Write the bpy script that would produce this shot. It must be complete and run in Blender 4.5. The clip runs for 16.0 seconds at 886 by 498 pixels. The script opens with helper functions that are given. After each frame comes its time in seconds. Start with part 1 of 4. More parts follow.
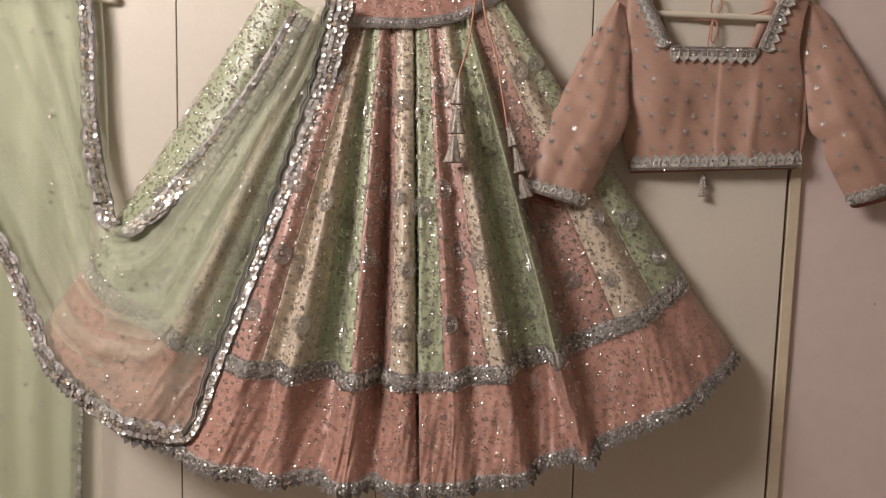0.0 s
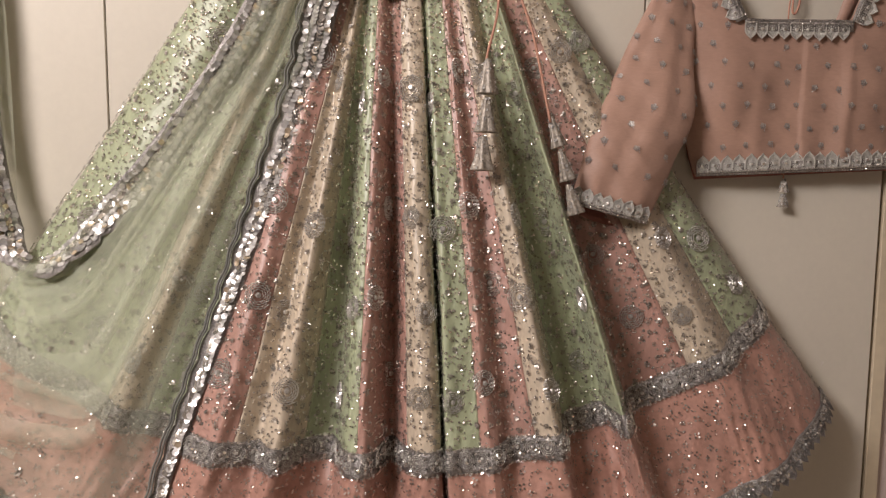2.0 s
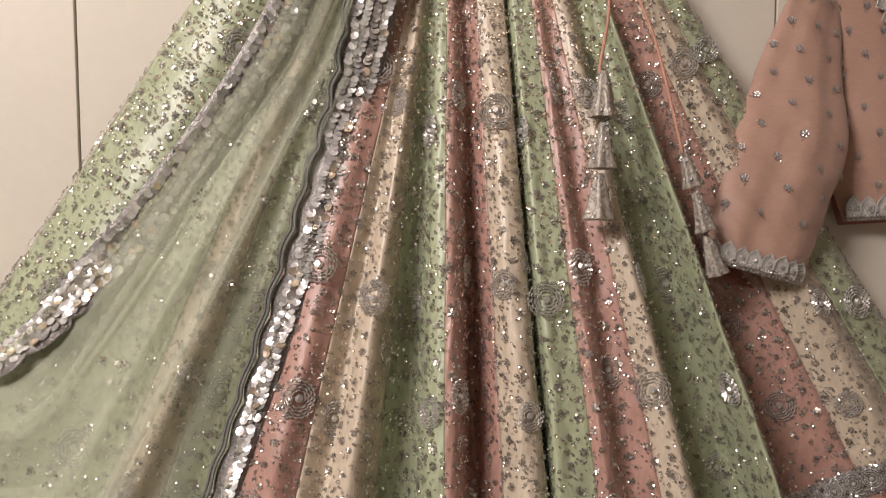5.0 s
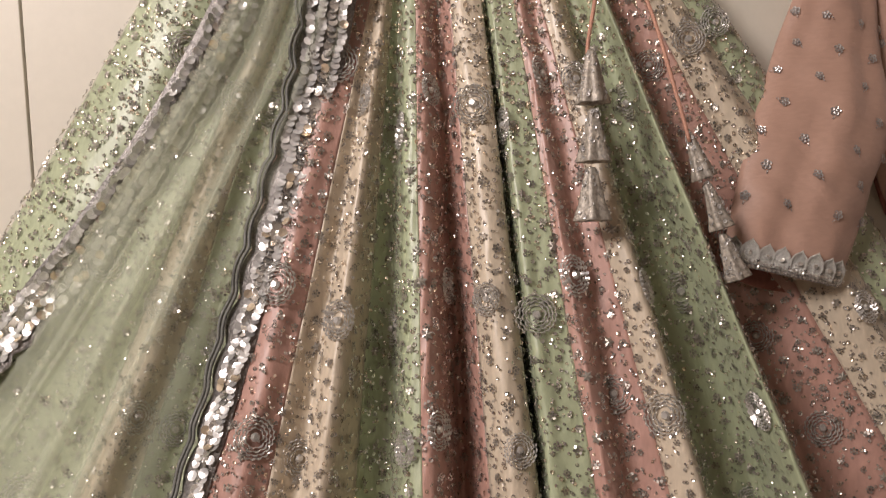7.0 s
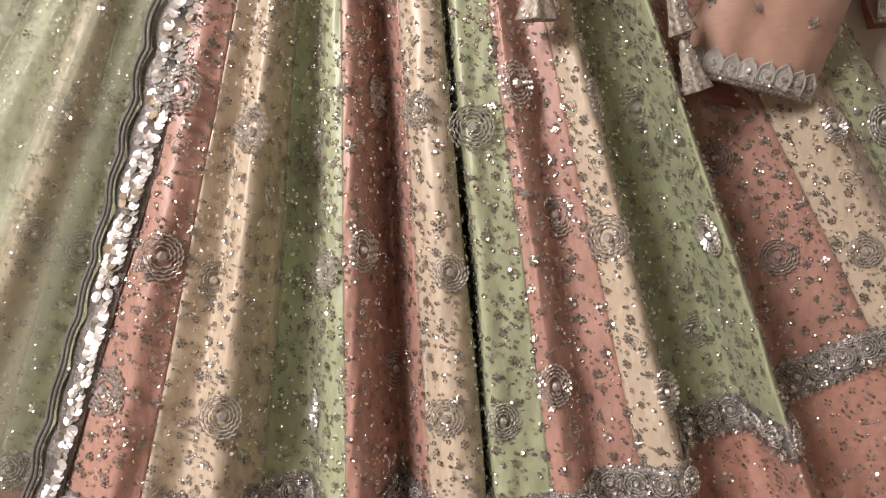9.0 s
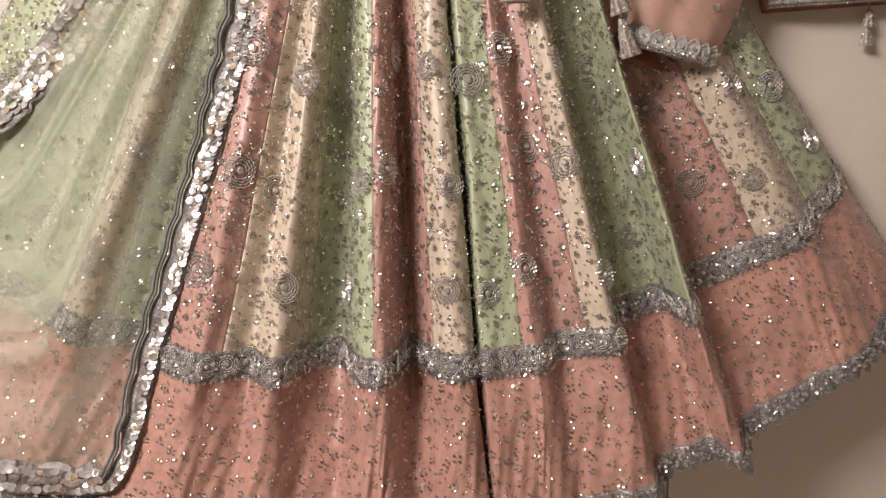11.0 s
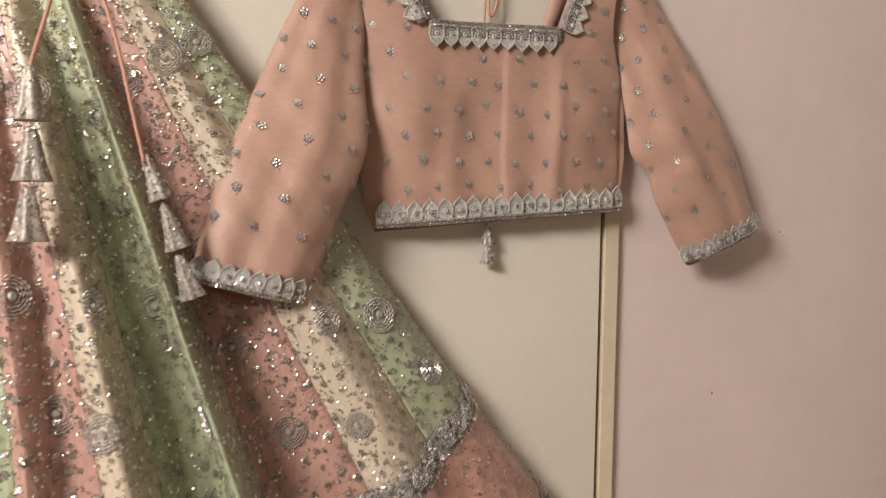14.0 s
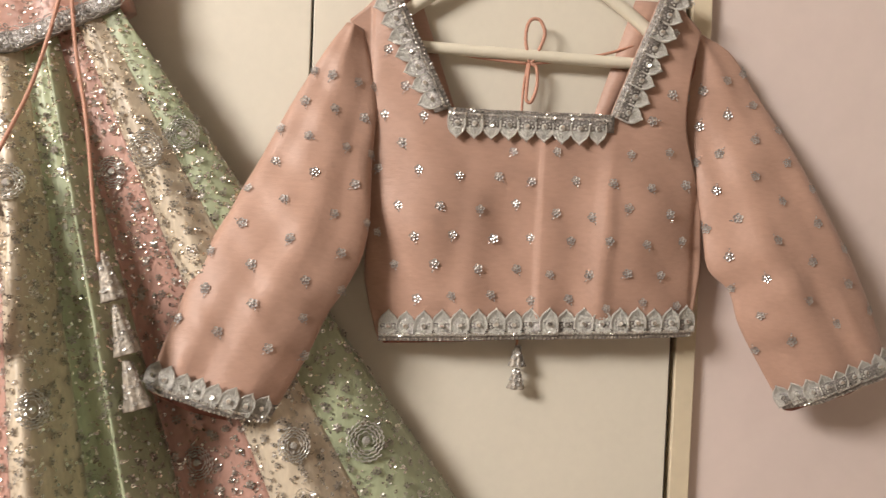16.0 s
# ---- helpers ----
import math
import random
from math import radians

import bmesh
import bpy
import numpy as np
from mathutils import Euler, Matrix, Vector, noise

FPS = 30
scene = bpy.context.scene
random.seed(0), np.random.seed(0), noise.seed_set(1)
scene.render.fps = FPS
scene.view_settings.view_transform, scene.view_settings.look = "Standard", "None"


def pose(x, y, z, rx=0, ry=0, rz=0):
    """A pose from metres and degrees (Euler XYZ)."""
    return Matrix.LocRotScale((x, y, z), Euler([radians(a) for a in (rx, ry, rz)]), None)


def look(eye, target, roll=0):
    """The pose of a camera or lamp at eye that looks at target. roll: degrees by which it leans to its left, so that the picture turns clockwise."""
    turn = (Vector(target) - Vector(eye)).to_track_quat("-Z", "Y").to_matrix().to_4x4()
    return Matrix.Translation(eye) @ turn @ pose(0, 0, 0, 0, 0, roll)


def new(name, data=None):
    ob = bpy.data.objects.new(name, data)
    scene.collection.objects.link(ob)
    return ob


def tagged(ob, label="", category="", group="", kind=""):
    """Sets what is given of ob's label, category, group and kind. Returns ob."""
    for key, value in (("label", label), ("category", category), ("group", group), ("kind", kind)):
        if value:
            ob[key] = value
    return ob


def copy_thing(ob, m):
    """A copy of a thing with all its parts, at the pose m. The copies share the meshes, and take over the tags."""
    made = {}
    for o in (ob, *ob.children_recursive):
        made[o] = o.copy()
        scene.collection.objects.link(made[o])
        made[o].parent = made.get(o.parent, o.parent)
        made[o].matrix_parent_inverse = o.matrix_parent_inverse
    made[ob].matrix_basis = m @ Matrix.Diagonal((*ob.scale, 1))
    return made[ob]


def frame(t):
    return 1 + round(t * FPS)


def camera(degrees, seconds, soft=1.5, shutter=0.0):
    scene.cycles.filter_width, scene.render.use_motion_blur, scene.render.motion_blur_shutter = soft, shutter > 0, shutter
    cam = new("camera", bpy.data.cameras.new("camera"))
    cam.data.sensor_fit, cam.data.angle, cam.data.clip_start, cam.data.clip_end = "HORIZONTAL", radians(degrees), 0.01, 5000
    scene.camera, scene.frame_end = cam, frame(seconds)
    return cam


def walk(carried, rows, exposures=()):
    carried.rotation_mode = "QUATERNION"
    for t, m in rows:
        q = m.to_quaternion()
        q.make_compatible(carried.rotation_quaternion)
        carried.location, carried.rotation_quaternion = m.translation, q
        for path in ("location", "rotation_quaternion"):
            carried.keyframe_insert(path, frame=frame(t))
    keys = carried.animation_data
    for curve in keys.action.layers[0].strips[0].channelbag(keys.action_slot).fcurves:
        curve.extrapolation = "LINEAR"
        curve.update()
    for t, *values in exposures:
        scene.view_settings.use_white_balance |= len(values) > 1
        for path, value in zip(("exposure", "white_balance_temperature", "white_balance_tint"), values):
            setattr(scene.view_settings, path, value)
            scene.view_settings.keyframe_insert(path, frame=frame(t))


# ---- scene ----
cam = camera(57.7, 16.0, soft=1.2, shutter=0.2)
PATH = [
    (0, (0.075, 0.084, 1.386), (0.003, 2.07, 1.16), 1.4),
    (0.5, (0.009, 0.177, 1.388), (-0.036, 2.164, 1.162), 1.1),
    (1, (-0.148, 0.289, 1.399), (-0.061, 2.276, 1.19), 0.3),
    (1.5, (-0.195, 0.371, 1.394), (-0.025, 2.35, 1.162), 0.1),
    (2, (-0.088, 0.496, 1.394), (-0.005, 2.481, 1.171), 0.5),
    (2.5, (0.015, 0.588, 1.399), (-0.006, 2.576, 1.18), 0.9),
    (3, (0.06, 0.65, 1.394), (-0.006, 2.638, 1.18), 0.4),
    (3.5, (-0.066, 0.702, 1.402), (-0.033, 2.692, 1.198), 0.2),
    (4, (-0.239, 0.767, 1.412), (-0.01, 2.745, 1.222), -0.2),
    (4.5, (-0.3, 0.804, 1.403), (-0.015, 2.777, 1.231), 0.5),
    (4.7, (-0.285, 0.826, 1.412), (-0.037, 2.804, 1.25), 0.6),
    (6.8, (-0.154, 0.959, 1.404), (-0.099, 2.957, 1.329), -2.9),
    (7, (-0.15, 0.964, 1.396), (-0.1, 2.961, 1.296), -2.8),
    (7.5, (-0.146, 0.973, 1.383), (-0.105, 2.962, 1.171), -2.9),
    (8, (-0.12, 0.998, 1.358), (-0.095, 2.976, 1.061), -2.7),
    (8.5, (-0.093, 1.026, 1.34), (-0.076, 2.993, 0.975), -2.5),
    (9, (-0.094, 1.033, 1.339), (-0.024, 2.982, 0.892), -2.2),
    (9.5, (-0.13, 1.016, 1.329), (0.003, 2.947, 0.828), -2.0),
    (9.7, (-0.141, 1.007, 1.321), (0.0, 2.934, 0.804), -2.1),
    (11.8, (-0.175, 0.613, 1.376), (0.062, 2.539, 0.893), 1.5),
    (12, (-0.195, 0.61, 1.404), (0.114, 2.535, 0.96), 1.5),
    (12.5, (-0.268, 0.66, 1.425), (0.268, 2.562, 1.112), 0.7),
    (13, (-0.274, 0.722, 1.436), (0.388, 2.585, 1.134), -0.1),
    (13.5, (-0.05, 0.791, 1.459), (0.669, 2.637, 1.179), -0.2),
    (14, (0.161, 0.888, 1.465), (0.814, 2.764, 1.234), 0.2),
    (14.5, (0.313, 1.017, 1.494), (0.923, 2.917, 1.367), 0.7),
    (15, (0.469, 1.031, 1.512), (0.743, 3.011, 1.453), 2.8),
    (15.5, (0.506, 1.025, 1.508), (0.67, 3.018, 1.485), 2.1),
    (16, (0.455, 0.983, 1.508), (0.557, 2.979, 1.446), 2.3),
]
EXPOSURES = [(0.0, -0.4, 6500, 13), (4.0, -0.42, 6500, 13), (7.0, -0.42, 6500, 13), (9.0, -0.02, 6500, 13), (12.0, -0.1, 6500, 15), (12.5, -0.2, 6500, 15),
             (13.5, -0.15, 6500, 10), (14.0, 0.22, 6500, 9), (14.5, 0.34, 6500, 7), (16.0, 0.44, 6500, 6)]
walk(cam, [(t, look(eye, target, roll)) for t, eye, target, roll in PATH], EXPOSURES)

# ---- light, world, exposure ----
world = bpy.data.worlds.new("world")
scene.world = world
world.use_nodes = True
world.node_tree.nodes["Background"].inputs[0].default_value = (1.0, 0.9, 0.8, 1)
world.node_tree.nodes["Background"].inputs[1].default_value = 0.015

LAMP = (-1.75, 0.14, 2.82)


def area_lamp(name, at, target, size, power, colour):
    data = bpy.data.lights.new(name, "AREA")
    data.shape, data.size, data.energy, data.color = "DISK", size, power, colour
    ob = new(name, data)
    ob.matrix_world = look(at, target)
    return ob


area_lamp("lamp_light", LAMP, (-0.1, 1.97, 1.2), 1.0, 122, (1.0, 0.91, 0.865))

# ---- materials ----


def material(name, colour, rough=0.6, metal=0.0, grain=60.0, amount=0.12, stain=3.0, stain_amount=0.08, bump=0.1, sheen=0.0,
             spec=0.5, stretch=(1, 1, 1), island=0.0, aniso=0.0):
    """A Principled material with noise in colour and relief at two scales."""
    mat = bpy.data.materials.new(name)
    mat.use_nodes = True
    nt = mat.node_tree
    nodes, links = nt.nodes, nt.links
    p = nodes["Principled BSDF"]
    co = nodes.new("ShaderNodeTexCoord")
    mp = nodes.new("ShaderNodeMapping")
    mp.inputs["Scale"].default_value = stretch
    links.new(co.outputs["Object"], mp.inputs["Vector"])
    n1, n2 = nodes.new("ShaderNodeTexNoise"), nodes.new("ShaderNodeTexNoise")
    n1.inputs["Scale"].default_value, n2.inputs["Scale"].default_value = grain, stain
    n1.inputs["Detail"].default_value, n2.inputs["Detail"].default_value = 4, 5
    links.new(mp.outputs[0], n1.inputs["Vector"])
    links.new(co.outputs["Object"], n2.inputs["Vector"])
    base = nodes.new("ShaderNodeRGB")
    base.outputs[0].default_value = (*colour, 1)
    last = base.outputs[0]
    for src, am in ((n1.outputs["Fac"], amount), (n2.outputs["Fac"], stain_amount)):
        m = nodes.new("ShaderNodeMapRange")
        m.inputs["From Min"].default_value, m.inputs["From Max"].default_value = 0.3, 0.7
        m.inputs["To Min"].default_value, m.inputs["To Max"].default_value = 1 - am, 1 + am
        links.new(src, m.inputs["Value"])
        hsv = nodes.new("ShaderNodeHueSaturation")
        links.new(m.outputs[0], hsv.inputs["Value"])
        links.new(last, hsv.inputs["Color"])
        last = hsv.outputs[0]
    if island:
        g = nodes.new("ShaderNodeNewGeometry")
        m = nodes.new("ShaderNodeMapRange")
        m.inputs["To Min"].default_value, m.inputs["To Max"].default_value = 1 - island, 1 + island * 0.3
        links.new(g.outputs["Random Per Island"], m.inputs["Value"])
        hsv = nodes.new("ShaderNodeHueSaturation")
        links.new(m.outputs[0], hsv.inputs["Value"])
        links.new(last, hsv.inputs["Color"])
        last = hsv.outputs[0]
    links.new(last, p.inputs["Base Color"])
    p.inputs["Roughness"].default_value = rough
    p.inputs["Metallic"].default_value = metal
    p.inputs["Specular IOR Level"].default_value = spec
    p.inputs["Sheen Weight"].default_value = sheen
    p.inputs["Sheen Roughness"].default_value = 0.4
    p.inputs["Anisotropic"].default_value = aniso
    if bump:
        b = nodes.new("ShaderNodeBump")
        b.inputs["Strength"].default_value, b.inputs["Distance"].default_value = bump, 0.002
        links.new(n1.outputs["Fac"], b.inputs["Height"])
        links.new(b.outputs[0], p.inputs["Normal"])
    return mat


def sheer(name, colour, cover, grain=220.0):
    """Fine net: part open, part thread that reflects and lets light through."""
    mat = bpy.data.materials.new(name)
    mat.use_nodes = True
    nt = mat.node_tree
    nodes, links = nt.nodes, nt.links
    nodes.remove(nodes["Principled BSDF"])
    out = nodes["Material Output"]
    co = nodes.new("ShaderNodeTexCoord")
    n1 = nodes.new("ShaderNodeTexNoise")
    n1.inputs["Scale"].default_value, n1.inputs["Detail"].default_value = 14, 6
    links.new(co.outputs["Object"], n1.inputs["Vector"])
    m = nodes.new("ShaderNodeMapRange")
    m.inputs["From Min"].default_value, m.inputs["From Max"].default_value = 0.3, 0.7
    m.inputs["To Min"].default_value, m.inputs["To Max"].default_value = cover - 0.025, cover + 0.025
    links.new(n1.outputs["Fac"], m.inputs["Value"])
    dif, tra, tr = nodes.new("ShaderNodeBsdfDiffuse"), nodes.new("ShaderNodeBsdfTranslucent"), nodes.new("ShaderNodeBsdfTransparent")
    dif.inputs["Color"].default_value = tra.inputs["Color"].default_value = (*colour, 1)
    mix, mix2 = nodes.new("ShaderNodeMixShader"), nodes.new("ShaderNodeMixShader")
    mix.inputs[0].default_value = 0.3
    links.new(dif.outputs[0], mix.inputs[1])
    links.new(tra.outputs[0], mix.inputs[2])
    links.new(m.outputs[0], mix2.inputs[0])
    links.new(tr.outputs[0], mix2.inputs[1])
    links.new(mix.outputs[0], mix2.inputs[2])
    links.new(mix2.outputs[0], out.inputs["Surface"])
    return mat


SILK = dict(rough=0.41, grain=170, amount=0.10, stain=9, stain_amount=0.09, bump=0.3, sheen=0.2, spec=0.65, stretch=(1.0, 1.0, 0.35))
M_GREEN = material("green_silk", (0.39, 0.435, 0.280), **SILK)
M_PINK = material("peach_silk", (0.46, 0.268, 0.217), **SILK)
M_CREAM = material("cream_silk", (0.60, 0.51, 0.39), **SILK)
M_BORDER = material("peach_border_silk", (0.47, 0.262, 0.205), rough=0.4, grain=120, amount=0.12, stain=11, stain_amount=0.14, bump=0.3, sheen=0.2, spec=0.55)
M_BLOUSE = material("peach_blouse_silk", (0.44, 0.275, 0.21), rough=0.5, grain=260, amount=0.045, stain=7, stain_amount=0.08, bump=0.2, sheen=0.3, spec=0.4, stretch=(0.3, 1, 1))
# Darker peach for the inner faces of the sleeves and the bodice back.
M_INSIDE = material("dark_peach_inside", (0.30, 0.12, 0.09), rough=0.8, grain=200, bump=0.1)
M_SEQUIN = material("silver_sequin", (0.80, 0.785, 0.77), rough=0.32, metal=0.5, grain=300, amount=0.1, stain=20, bump=0.0, island=0.55)
M_GLINT = material("glinting_silver_sequin", (0.90, 0.87, 0.83), rough=0.15, metal=0.85, grain=300, amount=0.1, stain=20, bump=0.0, island=0.5)
M_BEAD = material("dull_silver_bead", (0.42, 0.385, 0.34), rough=0.3, metal=0.6, grain=300, amount=0.15, stain=20, bump=0.0, island=0.6)
M_LACE = material("silver_zari_lace", (0.30, 0.28, 0.265), rough=0.36, metal=0.5, grain=420, amount=0.45, stain=40, stain_amount=0.25, bump=0.8)
M_LACELIGHT = material("bright_silver_lace", (0.64, 0.625, 0.585), rough=0.32, metal=0.5, grain=700, amount=0.35, stain=160, stain_amount=0.25, bump=0.6)
M_GOLD = material("champagne_sequin", (0.84, 0.70, 0.53), rough=0.26, metal=0.7, grain=300, amount=0.1, bump=0.0, island=0.5)
M_ROSETTE = material("tarnished_silver_thread", (0.62, 0.60, 0.57), rough=0.28, metal=0.6, grain=300, amount=0.3, stain=30, bump=0.0)
M_POSY = material("grey_silver_sequin", (0.56, 0.54, 0.53), rough=0.28, metal=0.6, grain=300, amount=0.1, stain=20, bump=0.0, island=0.5)
M_STONE = material("clear_stone", (0.80, 0.80, 0.80), rough=0.08, metal=0.9, grain=100, bump=0.0)
M_NET = sheer("pale_green_net", (0.74, 0.775, 0.62), 0.25)
M_NETBACK = sheer("pale_green_net_behind", (0.66, 0.75, 0.52), 0.50)
M_DOOR = material("cream_laminate", (0.70, 0.655, 0.56), rough=0.45, grain=90, amount=0.015, stain=2.2, stain_amount=0.035, bump=0.03, spec=0.35)
M_STRIP = material("yellowed_edge_paint", (0.66, 0.57, 0.42), rough=0.5, grain=50, amount=0.04, stain=8, stain_amount=0.08, bump=0.08)
M_WALL = material("pink_wall_paint", (0.73, 0.62, 0.58), rough=0.75, grain=35, amount=0.02, stain=3, stain_amount=0.05, bump=0.12)
# Near-black: the shade of the door gaps is put into this colour.
M_DARK = material("gap_shade_black", (0.02, 0.015, 0.012), rough=0.8, bump=0.0)
# For the unseen far walls; tone set by how much light they bounce.
M_FARWALL = material("cream_bounce_wall", (0.48, 0.445, 0.40), rough=0.75, grain=35, amount=0.02, stain=3, stain_amount=0.04, bump=0.1)
M_FLOOR = material("floor_tile", (0.45, 0.38, 0.31), rough=0.35, grain=12, amount=0.08, bump=0.02)
M_CEIL = material("ceiling_paint", (0.75, 0.70, 0.64), rough=0.8, grain=30, amount=0.02, bump=0.08)
M_PLASTIC = material("cream_plastic", (0.72, 0.67, 0.55), rough=0.35, grain=40, amount=0.02, stain_amount=0.04, bump=0.02)
M_EDGING = material("dark_edging_thread", (0.15, 0.15, 0.135), rough=0.5, grain=400, amount=0.3, bump=0.3)
M_DARKSTONE = material("dark_grey_stone", (0.10, 0.095, 0.09), rough=0.15, metal=0.5, grain=100, bump=0.0)
M_MARK = material("brown_stain", (0.38, 0.25, 0.15), rough=0.8, grain=200, amount=0.3, bump=0.1)
M_CORD = material("peach_cord", (0.52, 0.27, 0.19), rough=0.6, grain=600, amount=0.2, bump=0.4)
M_TASSEL = material("silver_tassel_cloth", (0.36, 0.32, 0.27), rough=0.45, metal=0.25, grain=240, amount=0.35, stain=60, stain_amount=0.2, bump=0.6)

# ---- builders ----
WY = 1.973            # the plane of the wardrobe doors


def make(name, verts, faces, mat, parent=None, label="", smooth=True):
    me = bpy.data.meshes.new(name)
    me.from_pydata([tuple(v) for v in verts], [], [tuple(f) for f in faces])
    me.materials.append(mat)
    if smooth:
        me.polygons.foreach_set("use_smooth", [True] * len(me.polygons))
    me.update()
    ob = new(name, me)
    ob.parent = parent
    if label:
        tagged(ob, label)
    return ob


def thing(name, label, category, at=(0, 0, 0), group="", kind=""):
    ob = new(name)
    ob.location = at
    ob.empty_display_size = 0.05
    return tagged(ob, label, category, group, kind)


def box(name, lo, hi, mat, parent=None, bevel=0.002, label=""):
    bm = bmesh.new()
    bmesh.ops.create_cube(bm, size=1)
    for v in bm.verts:
        v.co = [(lo[i] + hi[i]) / 2 + v.co[i] * (hi[i] - lo[i]) for i in range(3)]
    if bevel:
        bmesh.ops.bevel(bm, geom=bm.edges[:], offset=bevel, segments=2, affect="EDGES", profile=0.5)
    me = bpy.data.meshes.new(name)
    bm.to_mesh(me)
    bm.free()
    me.materials.append(mat)
    ob = new(name, me)
    ob.parent = parent
    if label:
        tagged(ob, label)
    return ob


def grid_faces(nu, nv):
    i = np.arange(nu - 1)[:, None] * nv + np.arange(nv - 1)[None, :]
    i = i.ravel()
    return np.stack([i, i + nv, i + nv + 1, i + 1], 1)


def solid(ob, thick):
    m = ob.modifiers.new("cloth", "SOLIDIFY")
    m.thickness, m.offset = thick, -1
    return ob


def tube(name, pts, radius, mat, parent=None, label="", sides=8, taper=None):
    """A round cord along pts (smoothed)."""
    pts = spline(np.array(pts, float), 8)
    n = len(pts)
    tan = np.gradient(pts, axis=0)
    tan /= np.linalg.norm(tan, axis=1)[:, None]
    ref = np.array([0, 1.0, 0])
    a = np.cross(tan, ref)
    a /= np.linalg.norm(a, axis=1)[:, None] + 1e-9
    b = np.cross(tan, a)
    ang = np.linspace(0, 2 * np.pi, sides, endpoint=False)
    r = radius if taper is None else radius * np.interp(np.linspace(0, 1, n), *taper)[:, None, None]
    v = pts[:, None] + r * (np.cos(ang)[None, :, None] * a[:, None] + np.sin(ang)[None, :, None] * b[:, None])
    faces = []
    for i in range(n - 1):
        for j in range(sides):
            k = (j + 1) % sides
            faces.append((i * sides + j, i * sides + k, (i + 1) * sides + k, (i + 1) * sides + j))
    faces += [tuple(range(sides))[::-1], tuple((n - 1) * sides + j for j in range(sides))]
    return make(name, v.reshape(-1, 3), faces, mat, parent, label)


def spline(p, k=8):
    """Catmull-Rom through the points, k steps a span."""
    p = np.asarray(p, float)
    q = np.vstack([2 * p[0] - p[1], p, 2 * p[-1] - p[-2]])
    out = []
    for i in range(len(p) - 1):
        a, b, c, d = q[i:i + 4]
        for t in np.arange(k) / k:
            out.append(0.5 * (2 * b + (c - a) * t + (2 * a - 5 * b + 4 * c - d) * t * t + (3 * b - a - 3 * c + d) * t ** 3))
    out.append(p[-1])
    return np.array(out)


def along(p, t):
    """Points at shares t of the length index of a dense line p."""
    p = np.asarray(p)
    x = np.asarray(t) * (len(p) - 1)
    return np.stack([np.interp(x, np.arange(len(p)), p[:, i]) for i in range(p.shape[1])], -1)


def even(p, n):
    """n points evenly spaced along a line."""
    d = np.r_[0, np.cumsum(np.linalg.norm(np.diff(p, axis=0), axis=1))]
    x = np.linspace(0, d[-1], n)
    return np.stack([np.interp(x, d, p[:, i]) for i in range(p.shape[1])], -1)


def wob(x, y, seed=0.0):
    """Smooth unevenness of about -1 to 1."""
    return (np.sin(x * 1.7 + 1.3 * np.sin(y * 1.1 + seed) + seed) + np.sin(y * 2.3 + 1.7 * np.sin(x * 0.9 + 2 * seed)) + np.sin((x + y) * 3.1 + seed * 3)) / 3


# motif patterns, in their own plane, radius about 1
def ring_disc(cx, cy, r, n=6, z=0.0):
    a = np.arange(n) * 2 * np.pi / n
    return [(cx + r * math.cos(t), cy + r * math.sin(t), z) for t in a]


def pat_flower(petals=6, core=True):
    v, f = [], []
    for k in range(petals):
        t = k * 2 * math.pi / petals
        f.append(tuple(range(len(v), len(v) + 6)))
        tip = 0.4 * math.sin(k * 2.4 + 0.5)
        v += [(x, y, z + tip * ((x - 0.66 * math.cos(t)) * math.cos(k * 1.9) + (y - 0.66 * math.sin(t)) * math.sin(k * 1.9))) for x, y, z in ring_disc(0.66 * math.cos(t), 0.66 * math.sin(t), 0.29, 6, 0.22)]
    if core:
        f.append(tuple(range(len(v), len(v) + 6)))
        v += ring_disc(0, 0, 0.32, 6, 0.25)
    return np.array(v), f


def pat_ring():
    v = ring_disc(0, 0, 1, 7, 0.1) + ring_disc(0, 0, 0.45, 7, -0.1)
    return np.array(v), [(i, (i + 1) % 7, 7 + (i + 1) % 7, 7 + i) for i in range(7)]


def pat_star():
    v, f = [], []
    for k in range(12):
        r = 1.0 if k % 2 == 0 else 0.55
        v.append((r * math.cos(k * math.pi / 6), r * math.sin(k * math.pi / 6), 0.08))
    v.append((0, 0, 0.3))
    f = [(k, (k + 1) % 12, 12) for k in range(12)]
    return np.array(v), f


def pat_disc():
    v = ring_disc(0, 0, 1, 9, 0.0) + [(0, 0, -0.12)]
    return np.array(v), [(i, (i + 1) % 9, 9) for i in range(9)]


def pat_rosette(rings=4):
    """One couched thread of bugle beads that winds outward in scalloped loops from a raised stone."""
    v, f = [], []
    v += ring_disc(0, 0, 0.24, 8, 0.03) + ring_disc(0, 0, 0.15, 8, 0.2)
    f += [(i, (i + 1) % 8, 8 + (i + 1) % 8, 8 + i) for i in range(8)] + [tuple(8 + i for i in range(8))]
    q0 = len(v)
    for k in range(rings):
        n = int(7 + 4.5 * k)
        for j in range(n):
            for m, (w, h, bow) in enumerate(((0.022, 0.02, 0.0), (0.058, 0.11, 0.06), (0.058, 0.11, 0.06))):
                turn = k + (j + (0.0, 0.33, 0.67)[m]) / n
                r = 0.34 + 0.62 * turn / max(rings - 0.5, 1) + bow
                a = turn * 2 * math.pi
                for side in (-1, 0, 1):
                    v.append(((r + side * w) * math.cos(a), (r + side * w) * math.sin(a), h if side == 0 else 0.0))
    count = (len(v) - q0) // 3
    for i in range(count - 1):
        q = q0 + 3 * i
        f += [(q, q + 1, q + 4, q + 3), (q + 1, q + 2, q + 5, q + 4)]
    return np.array(v), f


